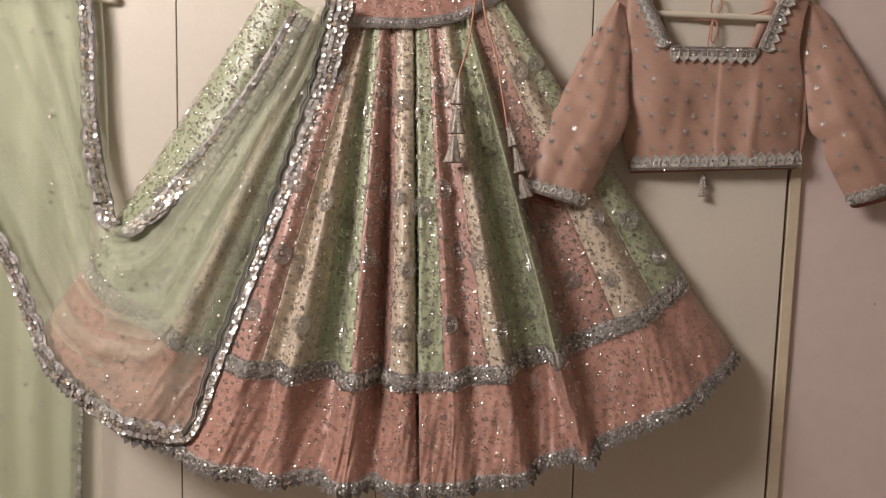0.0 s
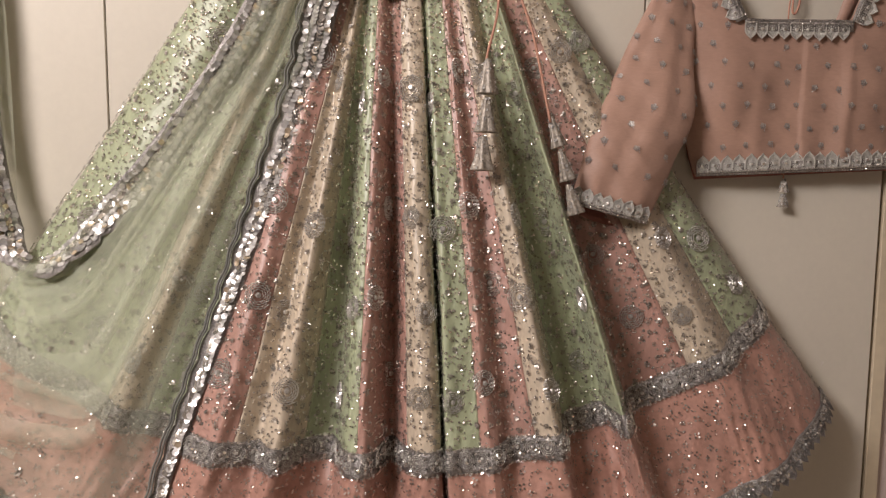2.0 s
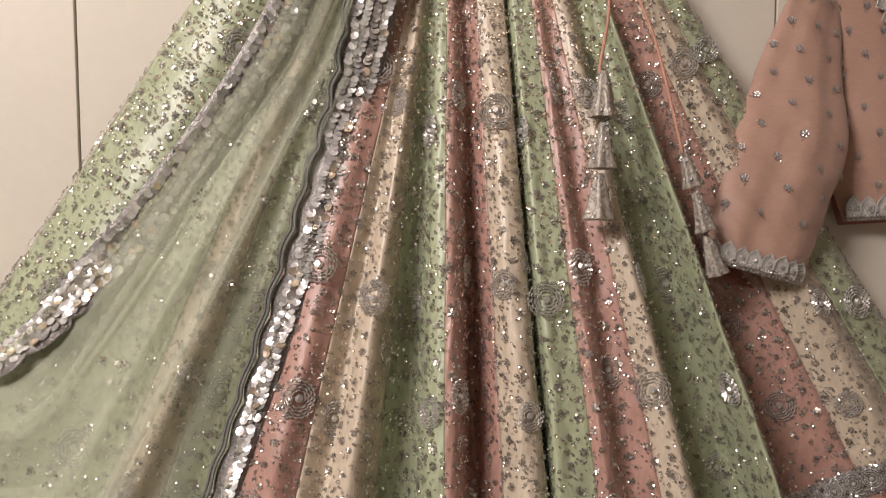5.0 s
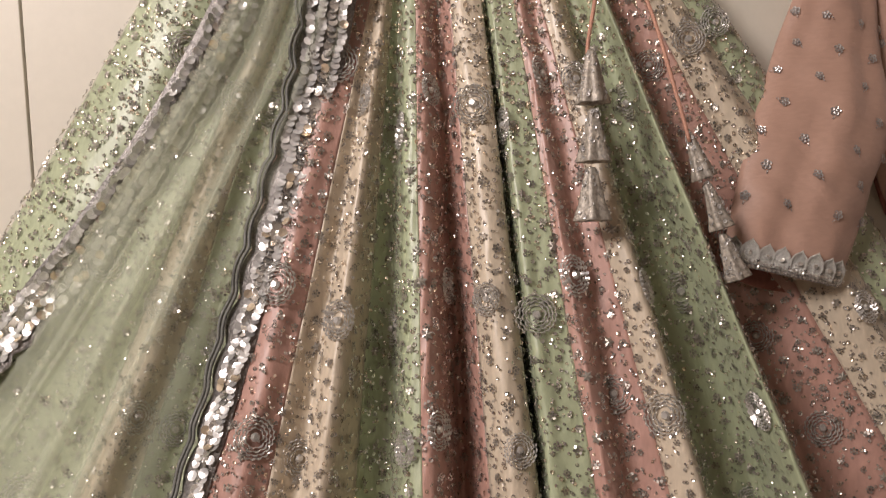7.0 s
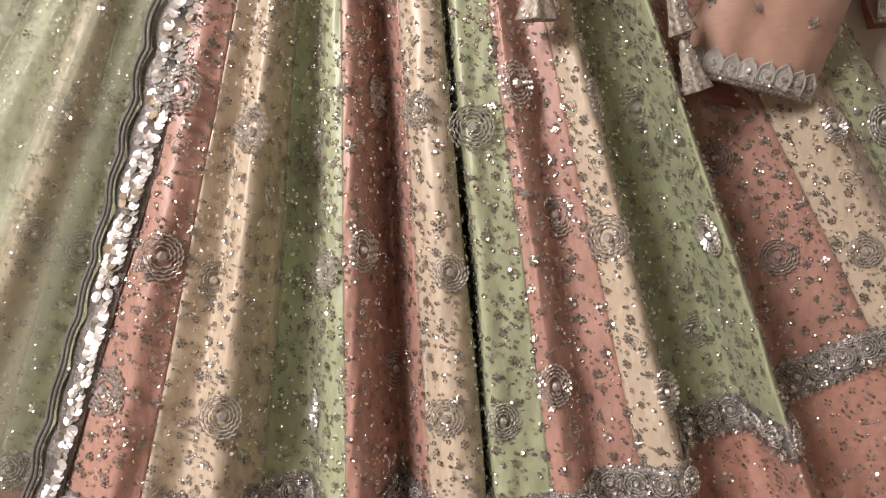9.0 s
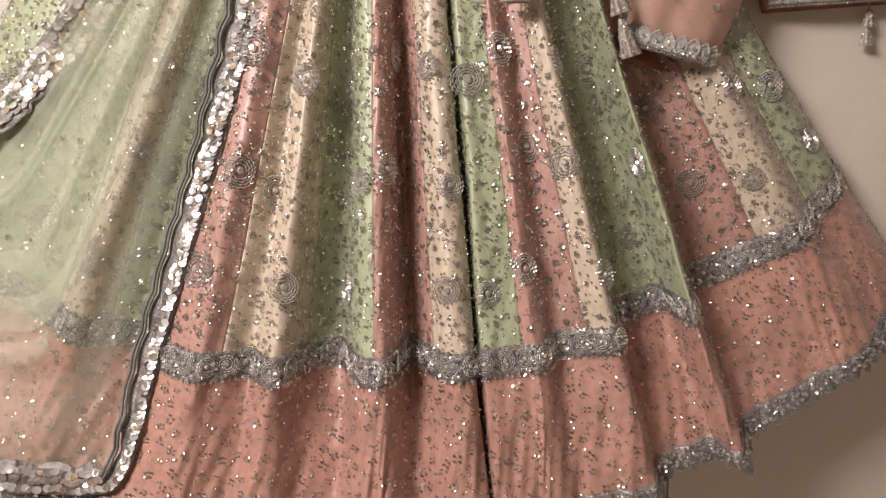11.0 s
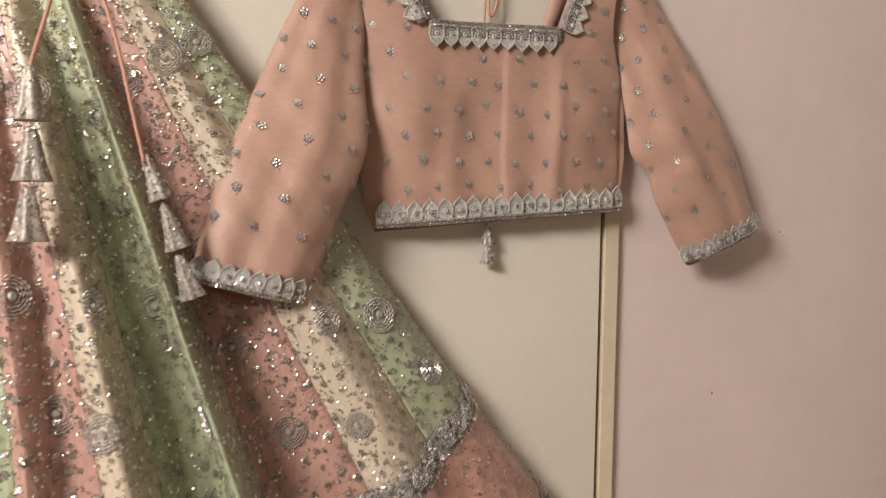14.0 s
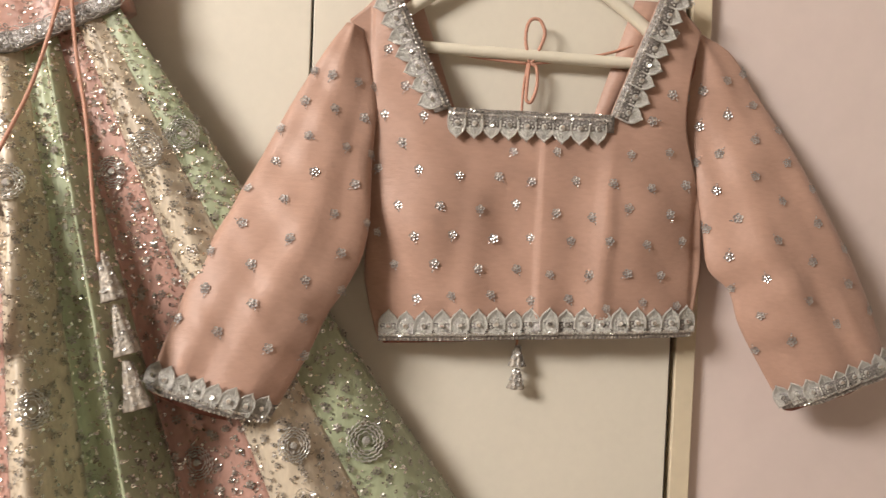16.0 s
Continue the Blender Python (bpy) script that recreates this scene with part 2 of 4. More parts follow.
def pat_posy(n=5):
    """A flower of n small open sequins round a bead, with two beads hanging below it."""
    v, f = [], []

    def ring(cx, cy, r, hole, h):
        q = len(v)
        v.extend(ring_disc(cx, cy, r, 7, h) + ring_disc(cx, cy, r * hole, 7, h - 0.09))
        f.extend([(q + i, q + (i + 1) % 7, q + 7 + (i + 1) % 7, q + 7 + i) for i in range(7)])
    for k in range(n):
        a = 2 * math.pi * (k + 0.25) / n
        ring(0.62 * math.cos(a), 0.62 * math.sin(a), 0.40, 0.42, 0.12 + 0.03 * (k % 2))
    ring(0, 0, 0.24, 0.1, 0.30)
    ring(0.10, -1.22, 0.17, 0.1, 0.12)
    ring(0.04, -1.58, 0.13, 0.1, 0.10)
    return np.array(v), f


def pat_petal():
    """A flat pointed lotus petal: raised rim, a beaded ring round a stone, rays above it; foot at the origin, tip at y = 1."""
    outline = [(-0.33, 0.0), (-0.35, 0.25), (-0.36, 0.45), (-0.33, 0.62), (-0.25, 0.76), (-0.15, 0.84), (-0.05, 0.93), (0.0, 1.0)]
    outline = outline + [(-x, y) for x, y in outline[-2::-1]]
    n = len(outline)
    v, f = [], []
    for scale, h in ((1.0, 0.0), (0.97, 0.05), (0.86, 0.055), (0.80, 0.015), (0.3, 0.015)):
        for x, y in outline:
            v.append((x * scale, 0.42 + (y - 0.42) * scale, h))
    for k in range(4):
        f += [(k * n + i, k * n + i + 1, (k + 1) * n + i + 1, (k + 1) * n + i) for i in range(n - 1)]
        f.append((k * n + n - 1, k * n, (k + 1) * n, (k + 1) * n + n - 1))
    f.append(tuple(4 * n + i for i in range(n)))
    for k in range(10):
        a = 2 * math.pi * k / 10
        q = len(v)
        v += ring_disc(0.20 * math.cos(a), 0.40 + 0.20 * math.sin(a), 0.055, 5, 0.02) + [(0.20 * math.cos(a), 0.40 + 0.20 * math.sin(a), 0.075)]
        f += [(q + i, q + (i + 1) % 5, q + 5) for i in range(5)]
    for k in (-1, 0, 1):
        q = len(v)
        v += [(0.13 * k - 0.03, 0.66, 0.02), (0.13 * k + 0.03, 0.66, 0.02), (0.09 * k, 0.84 - 0.06 * abs(k), 0.02), (0.12 * k, 0.70, 0.07)]
        f += [(q, q + 1, q + 3), (q + 1, q + 2, q + 3), (q + 2, q, q + 3)]
    q = len(v)
    v += ring_disc(0, 0.40, 0.13, 8, 0.02) + ring_disc(0, 0.40, 0.08, 8, 0.10)
    f += [(q + i, q + (i + 1) % 8, q + 8 + (i + 1) % 8, q + 8 + i) for i in range(8)] + [tuple(q + 8 + i for i in range(8))]
    return np.array(v), f


def frames(T, N):
    """Axes (x, y, z) for rows of tangents and normals."""
    N = N / (np.linalg.norm(N, axis=1)[:, None] + 1e-12)
    T = T - N * (T * N).sum(1)[:, None]
    T = T / (np.linalg.norm(T, axis=1)[:, None] + 1e-12)
    B = np.cross(N, T)
    return T, B, N


def scatter(name, pattern, P, T, N, size, spin, tilt, mat, parent, label="", rng=None):
    """Copies of a small pattern, all joined: at P, with tangent T and normal N, radius, turn and tilt for each."""
    rng = rng or np.random.default_rng(5)
    v, f = pattern
    n = len(P)
    T, B, N = frames(T, N)
    N = N + tilt * (rng.normal(size=(n, 1)) * T + rng.normal(size=(n, 1)) * B)
    T, B, N = frames(T, N)
    c, s = np.cos(spin)[:, None], np.sin(spin)[:, None]
    X, Y = c * T + s * B, c * B - s * T
    size = np.broadcast_to(size, (n,))[:, None, None]
    V = P[:, None] + size * (v[None, :, 0:1] * X[:, None] + v[None, :, 1:2] * Y[:, None] + v[None, :, 2:3] * N[:, None])
    faces = [tuple(k * len(v) + i for i in g) for k in range(n) for g in f]
    ob = make(name, V.reshape(-1, 3), faces, mat, parent, label, smooth=False)
    return tagged(ob, kind="stuff")


def pieces(name, pattern, mats, parent, mat, label=""):
    """Objects of their own on one shared mesh, one at each 4x4 matrix."""
    v, f = pattern
    me = bpy.data.meshes.new(name)
    me.from_pydata([tuple(a) for a in v], [], [tuple(a) for a in f])
    me.materials.append(mat)
    if "petal" in name or "leaf" in name:
        me.polygons.foreach_set("use_smooth", [True] * len(me.polygons))
    for m in mats:
        ob = new(name, me)
        ob.parent = parent
        ob.matrix_basis = m
        if label:
            tagged(ob, label)


def mat4(p, t, n, size, spin=0.0):
    t, b, n = frames(np.array([t], float), np.array([n], float))
    t, b, n = t[0], b[0], n[0]
    c, s = math.cos(spin), math.sin(spin)
    x, y = c * t + s * b, c * b - s * t
    m = Matrix.Identity(4)
    for i in range(3):
        m[i][0], m[i][1], m[i][2], m[i][3] = x[i] * size, y[i] * size, n[i] * size, p[i]
    return m


# ---- the room ----
tagged(box("floor", (-3.0, -2.6, -0.1), (3.0, 2.6, 0.0), M_FLOOR, bevel=0), "plain beige floor under the wardrobe", "floor", kind="structure")
tagged(box("ceiling", (-3.0, -2.6, 3.00), (3.0, 2.6, 3.10), M_CEIL, bevel=0), "plain white painted ceiling", "ceiling", kind="structure")
tagged(box("wall_north", (0.8295, WY + 0.012, 0.0), (3.0, WY + 0.15, 3.00), M_WALL, bevel=0), "faded pink painted wall beside the wardrobe", "wall", kind="structure")
# Three far walls out of view, added to close the room and bounce light.
tagged(box("wall_south", (-3.0, -2.7, 0.0), (3.0, -2.6, 3.00), M_FARWALL, bevel=0), "unseen cream wall added to close the room and bounce light", "wall", kind="structure")
tagged(box("wall_east", (3.0, -2.6, 0.0), (3.1, 2.6, 3.00), M_FARWALL, bevel=0), "unseen cream wall added to close the room and bounce light", "wall", kind="structure")
tagged(box("wall_west", (-3.1, -2.6, 0.0), (-3.0, 2.6, 3.00), M_FARWALL, bevel=0), "unseen cream wall added to close the room and bounce light", "wall", kind="structure")

wardrobe = thing("wardrobe", "cream laminate wardrobe with tall flat doors and dark gaps", "wardrobe", (-1.0, WY + 0.02, 0))


def under(ob, parent):
    ob.parent = parent
    ob.matrix_parent_inverse = parent.matrix_basis.inverted()
    return ob


# Solid block behind the doors, coloured as the shade in their gaps.
under(box("carcass", (-3.0, WY + 0.0205, 0.0), (0.822, WY + 0.55, 2.74), M_DARK, bevel=0, label="near-black block that gives the door gaps their shade"), wardrobe)
SEAMS = [-3.0, -2.55, -2.069, -1.588, -1.107, -0.626, -0.145, 0.336, 0.7975]
for a, b in zip(SEAMS[:-1], SEAMS[1:]):
    under(box("door", (a + 0.0016, WY, 0.07), (b - 0.0016, WY + 0.02, 2.70), M_DOOR, bevel=0.0012), wardrobe)
under(box("edge_strip", (0.8035, WY - 0.001, 0.0), (0.8285, WY + 0.03, 2.74), M_STRIP, bevel=0.0015, label="yellowed cream edge strip"), wardrobe)
under(box("plinth", (-3.0, WY + 0.012, 0.0), (0.80, WY + 0.0203, 0.066), M_DARK, bevel=0.001), wardrobe)

# ---- the skirt ----
# Fold lines from one side edge to the other: place at the waist, at the border seam, and how far each sinks between the ridges.
WAIST = [-.390, -.355, -.320, -.290, -.283, -.272, -.262, -.250, -.214, -.187, -.181, -.174, -.166, -.160, -.155, -.143, -.135, -.120, -.105, -.090, -.070,
         -.068, -.060, -.050, -.036, -.030, -.020, -.010, .000, .020, .031, .043, .048, .057, .065, .080, .086, .094, .105, .115, .125]
SEAM = [-.835, -.745, -.640, -.585, -.555, -.520, -.485, -.455, -.394, -.366, -.330, -.298, -.258, -.212, -.190, -.170, -.155, -.118, -.089, -.062, -.036,
        -.031, -.026, .000, .028, .043, .075, .120, .155, .178, .214, .250, .264, .292, .332, .405, .430, .460, .495, .540, .572]
SINK = [1.0, .20, .90, .50, .0, .60, .80, .35, -.30, .06, .42, -.12, .85, 1.10, .25, -.05, .05, 1.15, .50, -.05, .30,
        1.25, .10, .12, .08, -.10, .50, .32, -.10, 1.15, 1.25, 1.20, -.25, 1.30, 1.48, 1.20, .75, .55, 1.15, .95, 1.0]
CLOTH = "gggccggppcccgggpppccggggpppccggggppcccgg"
TOP_Z, S_SEAM = 1.675, 0.776
WAIST, SEAM, SINK = np.array(WAIST), np.array(SEAM), np.array(SINK)
HEM = WAIST + (SEAM - WAIST) / S_SEAM
H0, H1 = HEM[0], HEM[-1]
HC, HW = (H0 + H1) / 2, (H1 - H0) / 2


def fold(values, u):
    return np.interp(u, np.arange(len(values)), values)


def fold_soft(values, u):
    i = np.clip(np.floor(u).astype(int), 0, len(values) - 2)
    t = u - i
    m = np.gradient(values) * 0.9
    a, b = values[i], values[i + 1]
    v = a * (2 * t ** 3 - 3 * t ** 2 + 1) + m[i] * (t ** 3 - 2 * t ** 2 + t) + b * (3 * t ** 2 - 2 * t ** 3) + m[i + 1] * (t ** 3 - t ** 2)
    return np.sign(v) * np.abs(np.clip(v, -0.6, 2)) ** 1.25


def hem_height(hx):
    return 0.690 + 0.248 * np.abs((hx - HC) / HW) ** 2.4


def swell(q):
    return 0.022 + 0.31 * np.sqrt(np.clip(1 - q * q, 0, 1))


def waist_height(x):
    """The waist seam, which rises towards one end."""
    return TOP_Z + 0.16 * np.clip(x + 0.06, 0, 0.08) + 0.5 * np.clip(x - 0.02, 0, 0.2) + 0.6 * np.clip(-0.25 - x, 0, 0.15)


def skirt(u, s):
    """The place on the skirt at fold coordinate u and share s of its length."""
    u, s = np.broadcast_arrays(np.asarray(u, float), np.asarray(s, float))
    w, h = fold(WAIST, u), fold(HEM, u)
    hz = hem_height(h)
    q = (h - HC) / HW
    sink = fold_soft(SINK, u)
    edge = np.clip((1 - np.abs(q)) / 0.55, 0, 1)
    amp = (0.011 + 0.115 * np.minimum(s, 0.50 + 0.12 * (s - 0.50))) * (0.28 + 0.72 * edge) * (1 - 0.58 * np.clip((s - 0.76) / 0.24, 0, 1))
    d = 0.066 + (swell(q) - 0.066) * s - amp * sink
    crease = np.clip((s - 0.80) / 0.1, 0, 1)
    d = d + 0.0022 * wob(u * 2.1, s * 26, 1.0) * (0.3 + 0.7 * s) + 0.0035 * crease * wob(u * 3.7, s * 22, 4.0)
    x = w + (h - w) * s + 0.003 * wob(u * 0.7, s * 7, 2.0) * s
    z = waist_height(w) + (hz - waist_height(w)) * s + 0.006 * crease * sink
    return np.stack([x, WY - np.maximum(d, 0.004), z], -1)


def skirt_frame(u, s, lift=0.0):
    e = 1e-3
    p = skirt(u, s)
    tu = skirt(np.clip(u + e * 4, 0, 40), s) - skirt(np.clip(u - e * 4, 0, 40), s)
    ts = skirt(u, s - e) - skirt(u, s + e)
    n = np.cross(tu, ts)
    n /= np.linalg.norm(n, axis=-1)[..., None] + 1e-12
    return p + n * lift, tu, n


lehenga = thing("lehenga_skirt", "flared green, peach and cream panelled skirt with silver sequins", "skirt", (0, 0, 0))
COLOURS = {"g": (M_GREEN, "pale green silk panel"), "p": (M_PINK, "peach silk panel"), "c": (M_CREAM, "cream silk panel")}
start = 0
for k in range(1, 41):
    if k == 40 or CLOTH[k] != CLOTH[start]:
        u = np.linspace(start, k, (k - start) * 9 + 1)
        s = np.linspace(0.0, 0.781, 110)
        P = skirt(u[:, None], s[None, :])
        m, lab = COLOURS[CLOTH[start]]
        solid(make("panel", P.reshape(-1, 3), grid_faces(len(u), len(s))[:, ::-1], m, lehenga, lab), 0.0012)
        start = k
u, s = np.linspace(0, 40, 481), np.linspace(0.779, 0.992, 50)
border = solid(make("border", skirt(u[:, None], s[None, :]).reshape(-1, 3), grid_faces(len(u), len(s))[:, ::-1], M_BORDER, lehenga, "wide peach silk border with small silver sprigs"), 0.0014)


def band(name, s0, s1, lift, mat, label, rows=6):
    u, s = np.linspace(0, 40, 481), np.linspace(s0, s1, rows)
    P, _, _ = skirt_frame(np.broadcast_to(u[:, None], (481, rows)), np.broadcast_to(s[None], (481, rows)), lift)
    return solid(make(name, P.reshape(-1, 3), grid_faces(481, rows)[:, ::-1], mat, lehenga, label), 0.0012)


lace_band = band("lace_band", 0.749, 0.787, 0.0022, M_LACE, "silver lace band over the border seam")
hem_tape = band("hem_tape", 0.966, 0.990, 0.0022, M_LACE, "silver lace tape along the hem")

# waistband with its own lace
wx = np.linspace(-0.250, 0.130, 90)
wz = np.linspace(1.671, 1.780, 12)
WB = np.stack(np.broadcast_arrays(wx[:, None], WY - 0.060 - 0.008 * np.sin((wx[:, None] + 0.35) / 0.48 * np.pi) - 0.0022 * wob(wx[:, None] * 60, wz[None] * 18, 3.0), wz[None] + waist_height(wx[:, None]) - TOP_Z), -1)
solid(make("waistband", WB.reshape(-1, 3), grid_faces(90, 12), M_BORDER, lehenga, "peach silk waistband"), 0.05)
wz2 = np.linspace(1.667, 1.690, 4)
WB2 = np.stack(np.broadcast_arrays(wx[:, None], WY - 0.066 - 0.008 * np.sin((wx[:, None] + 0.35) / 0.48 * np.pi) - 0.0022 * wob(wx[:, None] * 60, wz2[None] * 18, 3.0), wz2[None] + waist_height(wx[:, None]) - TOP_Z), -1)
solid(make("waist_lace", WB2.reshape(-1, 3), grid_faces(90, 4), M_LACE, lehenga, "silver lace along the waistband"), 0.003)

# random places on the skirt, even over its surface
rng = np.random.default_rng(11)
UU, SS = np.meshgrid(np.linspace(0, 40, 481), np.linspace(0, 1, 201), indexing="ij")
G = skirt(UU, SS)
AREA = np.linalg.norm(np.cross(G[1:, :-1] - G[:-1, :-1], G[:-1, 1:] - G[:-1, :-1]), axis=-1)


def places(n, s0, s1, weight=None):
    w = AREA * ((SS[:-1, :-1] >= s0) & (SS[:-1, :-1] < s1))
    if weight is not None:
        w = w * weight(UU[:-1, :-1], SS[:-1, :-1])
    c = rng.choice(w.size, size=n, p=(w / w.sum()).ravel())
    i, j = np.unravel_index(c, w.shape)
    return UU[i, j] + rng.random(n) * 40 / 480, SS[i, j] + rng.random(n) / 200


def apart(u, s, gap):
    """Thins out places that lie closer than gap."""
    P = skirt(u, s)
    keep, cells = [], {}
    for k, p in enumerate(P):
        c = tuple((p // gap).astype(int))
        near = [P[m] for dx in (-1, 0, 1) for dy in (-1, 0, 1) for dz in (-1, 0, 1) for m in cells.get((c[0] + dx, c[1] + dy, c[2] + dz), ())]
        if all(np.linalg.norm(p - m) > gap for m in near):
            keep.append(k)
            cells.setdefault(c, []).append(k)
    return u[keep], s[keep]


def sow(name, pattern, u, s, size, tilt, mat, lift=0.0015, label="", parent=None):
    P, T, N = skirt_frame(u, s, lift)
    return scatter(name, pattern, P, T, N, size, rng.random(len(u)) * 6.28, tilt, mat, parent or lehenga, label, rng)


def single(name, pattern, u, s, lo, hi, mat, label, box_u, box_s, cap=300):
    """The pieces of the middle folds as parts of their own; the places of the rest are returned."""
    near = (u > box_u[0]) & (u < box_u[1]) & (s > box_s[0]) & (s < box_s[1])
    k = np.flatnonzero(near)[:cap]
    P, T, N = skirt_frame(u[k], s[k], 0.0015)
    pieces(name, pattern, [mat4(P[i], T[i], N[i] + 0.15 * rng.normal(size=3), rng.uniform(lo, hi), rng.random() * 6) for i in range(len(k))], lehenga, mat, label)
    rest = np.ones(len(u), bool)
    rest[k] = False
    return u[rest], s[rest]


u, s = apart(*places(9000, 0.08, 0.752), 0.0165)
u, s = single("sequin_flower", pat_flower(), u, s, 0.0038, 0.0060, M_BEAD, "small flower of dull silver sequins", (14, 33), (0.42, 0.70))
sow("flower_embroidery", pat_flower(), u, s, rng.uniform(0.0036, 0.0060, len(u)), 0.2, M_BEAD, label="small flowers of dull silver sequins")
u, s = places(6000, 0.0, 0.755)
sow("seed_embroidery", pat_ring(), u, s, rng.uniform(0.0010, 0.0018, len(u)), 0.4, M_BEAD, label="tiny dull silver beads")
u, s = places(8000, 0.0, 0.755)
sow("ring_embroidery", pat_ring(), u, s, rng.uniform(0.0014, 0.0026, len(u)), 0.40, M_GLINT, label="tiny silver ring sequins")
u, s = places(4500, 0.02, 0.755)
sow("spark_embroidery", pat_disc(), u, s, rng.uniform(0.0012, 0.0020, len(u)), 0.5, M_GLINT, 0.0022, "tiny bright flat sequins")
u, s = places(5000, 0.0, 0.60, lambda a, b: np.exp(-b * 3.5))
sow("champagne_embroidery", pat_ring(), u, s, rng.uniform(0.0014, 0.0025, len(u)), 0.4, M_GOLD, label="tiny champagne sequins thickest near the waist")
u, s = apart(*places(900, 0.06, 0.75), 0.055)
single("star_motif", pat_star(), u, s, 0.005, 0.0072, M_BEAD, "small silver star", (0, 40), (0, 1))
u, s = apart(*places(900, 0.1, 0.75), 0.06)
single("stone", pat_rosette(2), u, s, 0.006, 0.0085, M_STONE, "round stone in a bead ring", (0, 40), (0, 1))
u, s = apart(*places(5200, 0.795, 0.962), 0.0165)
sow("sprig_embroidery", pat_flower(4, False), u, s, rng.uniform(0.0042, 0.0074, len(u)), 0.25, M_BEAD, label="small dull silver sprigs", parent=border)
u, s = places(2400, 0.795, 0.962)
sow("border_embroidery", pat_ring(), u, s, rng.uniform(0.0014, 0.0022, len(u)), 0.4, M_GLINT, parent=border)

# bead rosettes
ends = [0] + [k for k in range(1, 40) if CLOTH[k] != CLOTH[k - 1]] + [40]
at = []
for n, (a, b) in enumerate(zip(ends[:-1], ends[1:])):
    for r, (row, side) in enumerate(((0.165, 0.5), (0.40, 0.42), (0.525, 0.68), (0.665, 0.36))):
        at.append((a + (b - a) * (side if n % 2 else 1 - side) + rng.normal() * 0.12, row + 0.018 * ((n % 3) - 1) + rng.normal() * 0.012))
u, s = np.clip(np.array(at)[:, 0], 0.2, 39.8), np.array(at)[:, 1]
P, T, N = skirt_frame(u, s, 0.002)
pieces("rosette", pat_rosette(4), [mat4(P[k], T[k], N[k], rng.uniform(0.0165, 0.0235), rng.random() * 6) for k in range(len(u))], lehenga, M_ROSETTE, "round rosette of silver bugle beads")

# lace relief: loops and stones along the bands
L = np.cumsum(np.r_[0, np.linalg.norm(np.diff(skirt(np.linspace(0, 40, 2001), np.full(2001, 0.77)), axis=0), axis=1)])
ul = np.interp(np.arange(0.012, L[-1], 0.0270), L, np.linspace(0, 40, 2001))
sow("lace_relief", pat_rosette(3), ul, np.full(len(ul), 0.766), 0.0125, 0.10, M_LACELIGHT, 0.004, "loops of silver thread and beads", lace_band)
ud = np.interp(np.arange(0.0255, L[-1], 0.0270), L, np.linspace(0, 40, 2001))
for ss in (0.7585, 0.7735):
    sow("stone_inlay", pat_flower(4), ud, np.full(len(ud), ss), 0.0036, 0.15, M_DARKSTONE, 0.0042, "dark grey stones", lace_band)
ub = np.interp(np.arange(0.004, L[-1], 0.0085), L, np.linspace(0, 40, 2001))
for ss in (0.7485, 0.7865):
    sow("lace_edging", pat_flower(5), ub, np.full(len(ub), ss), 0.0036, 0.35, M_GLINT, 0.004, "", lace_band)
for s0, s1, own in ((0.750, 0.786, lace_band), (0.966, 0.990, hem_tape)):
    u, s = places(2200, s0, s1)
    sow("lace_beadwork", pat_flower(4, False), u, s, rng.uniform(0.0018, 0.0030, len(u)), 0.45, M_SEQUIN, 0.0042, "silver beads of the lace", own)
for s0, s1, own, count in ((0.751, 0.785, lace_band, 900), (0.967, 0.989, hem_tape, 900)):
    u, s = places(count, s0, s1)
    sow("lace_stone", pat_disc(), u, s, rng.uniform(0.0016, 0.0030, len(u)), 0.5, M_GLINT, 0.0055, "bright stones of the lace", own)
LH = np.cumsum(np.r_[0, np.linalg.norm(np.diff(skirt(np.linspace(0, 40, 2001), np.full(2001, 0.985)), axis=0), axis=1)])
uh = np.interp(np.arange(0.006, LH[-1], 0.0105), LH, np.linspace(0, 40, 2001))
sow("hem_edging", pat_flower(5), uh, np.full(len(uh), 0.972), 0.0042, 0.35, M_GLINT, 0.004, "", hem_tape)
uh = np.interp(np.arange(0.01, LH[-1], 0.0190), LH, np.linspace(0, 40, 2001))
P, T, N = skirt_frame(uh, np.full(len(uh), 0.976), 0.003)
pieces("hem_leaf", pat_petal(), [mat4(P[k], T[k], N[k], 0.027, math.pi) for k in range(len(uh))], hem_tape, M_LACE)
wl = np.linspace(-0.245, 0.125, 30)
scatter("waist_relief", pat_rosette(2), np.stack([wl, np.full(30, WY - 0.074) - 0.006 * np.sin((wl + .35) / .48 * np.pi), 1.679 + waist_height(wl) - TOP_Z], -1), np.tile([[1.0, 0, 0]], (30, 1)), np.tile([[0, -1.0, 0.1]], (30, 1)),
        0.0115, rng.random(30) * 6, 0.2, M_SEQUIN, lehenga, "loops of silver beads", rng)


nw = 420
xw, zw = rng.uniform(-0.245, 0.12, nw), rng.uniform(1.695, 1.765, nw)
scatter("waist_embroidery", pat_ring(), np.stack([xw, WY - 0.066 - 0.008 * np.sin((xw + 0.35) / 0.48 * np.pi), zw + waist_height(xw) - TOP_Z], -1), np.tile([[1.0, 0, 0]], (nw, 1)), np.tile([[0, -1.0, 0.05]], (nw, 1)),
        rng.uniform(0.0014, 0.0026, nw), rng.random(nw) * 6, 0.4, M_GLINT, lehenga, "silver sequins on the waistband", rng)


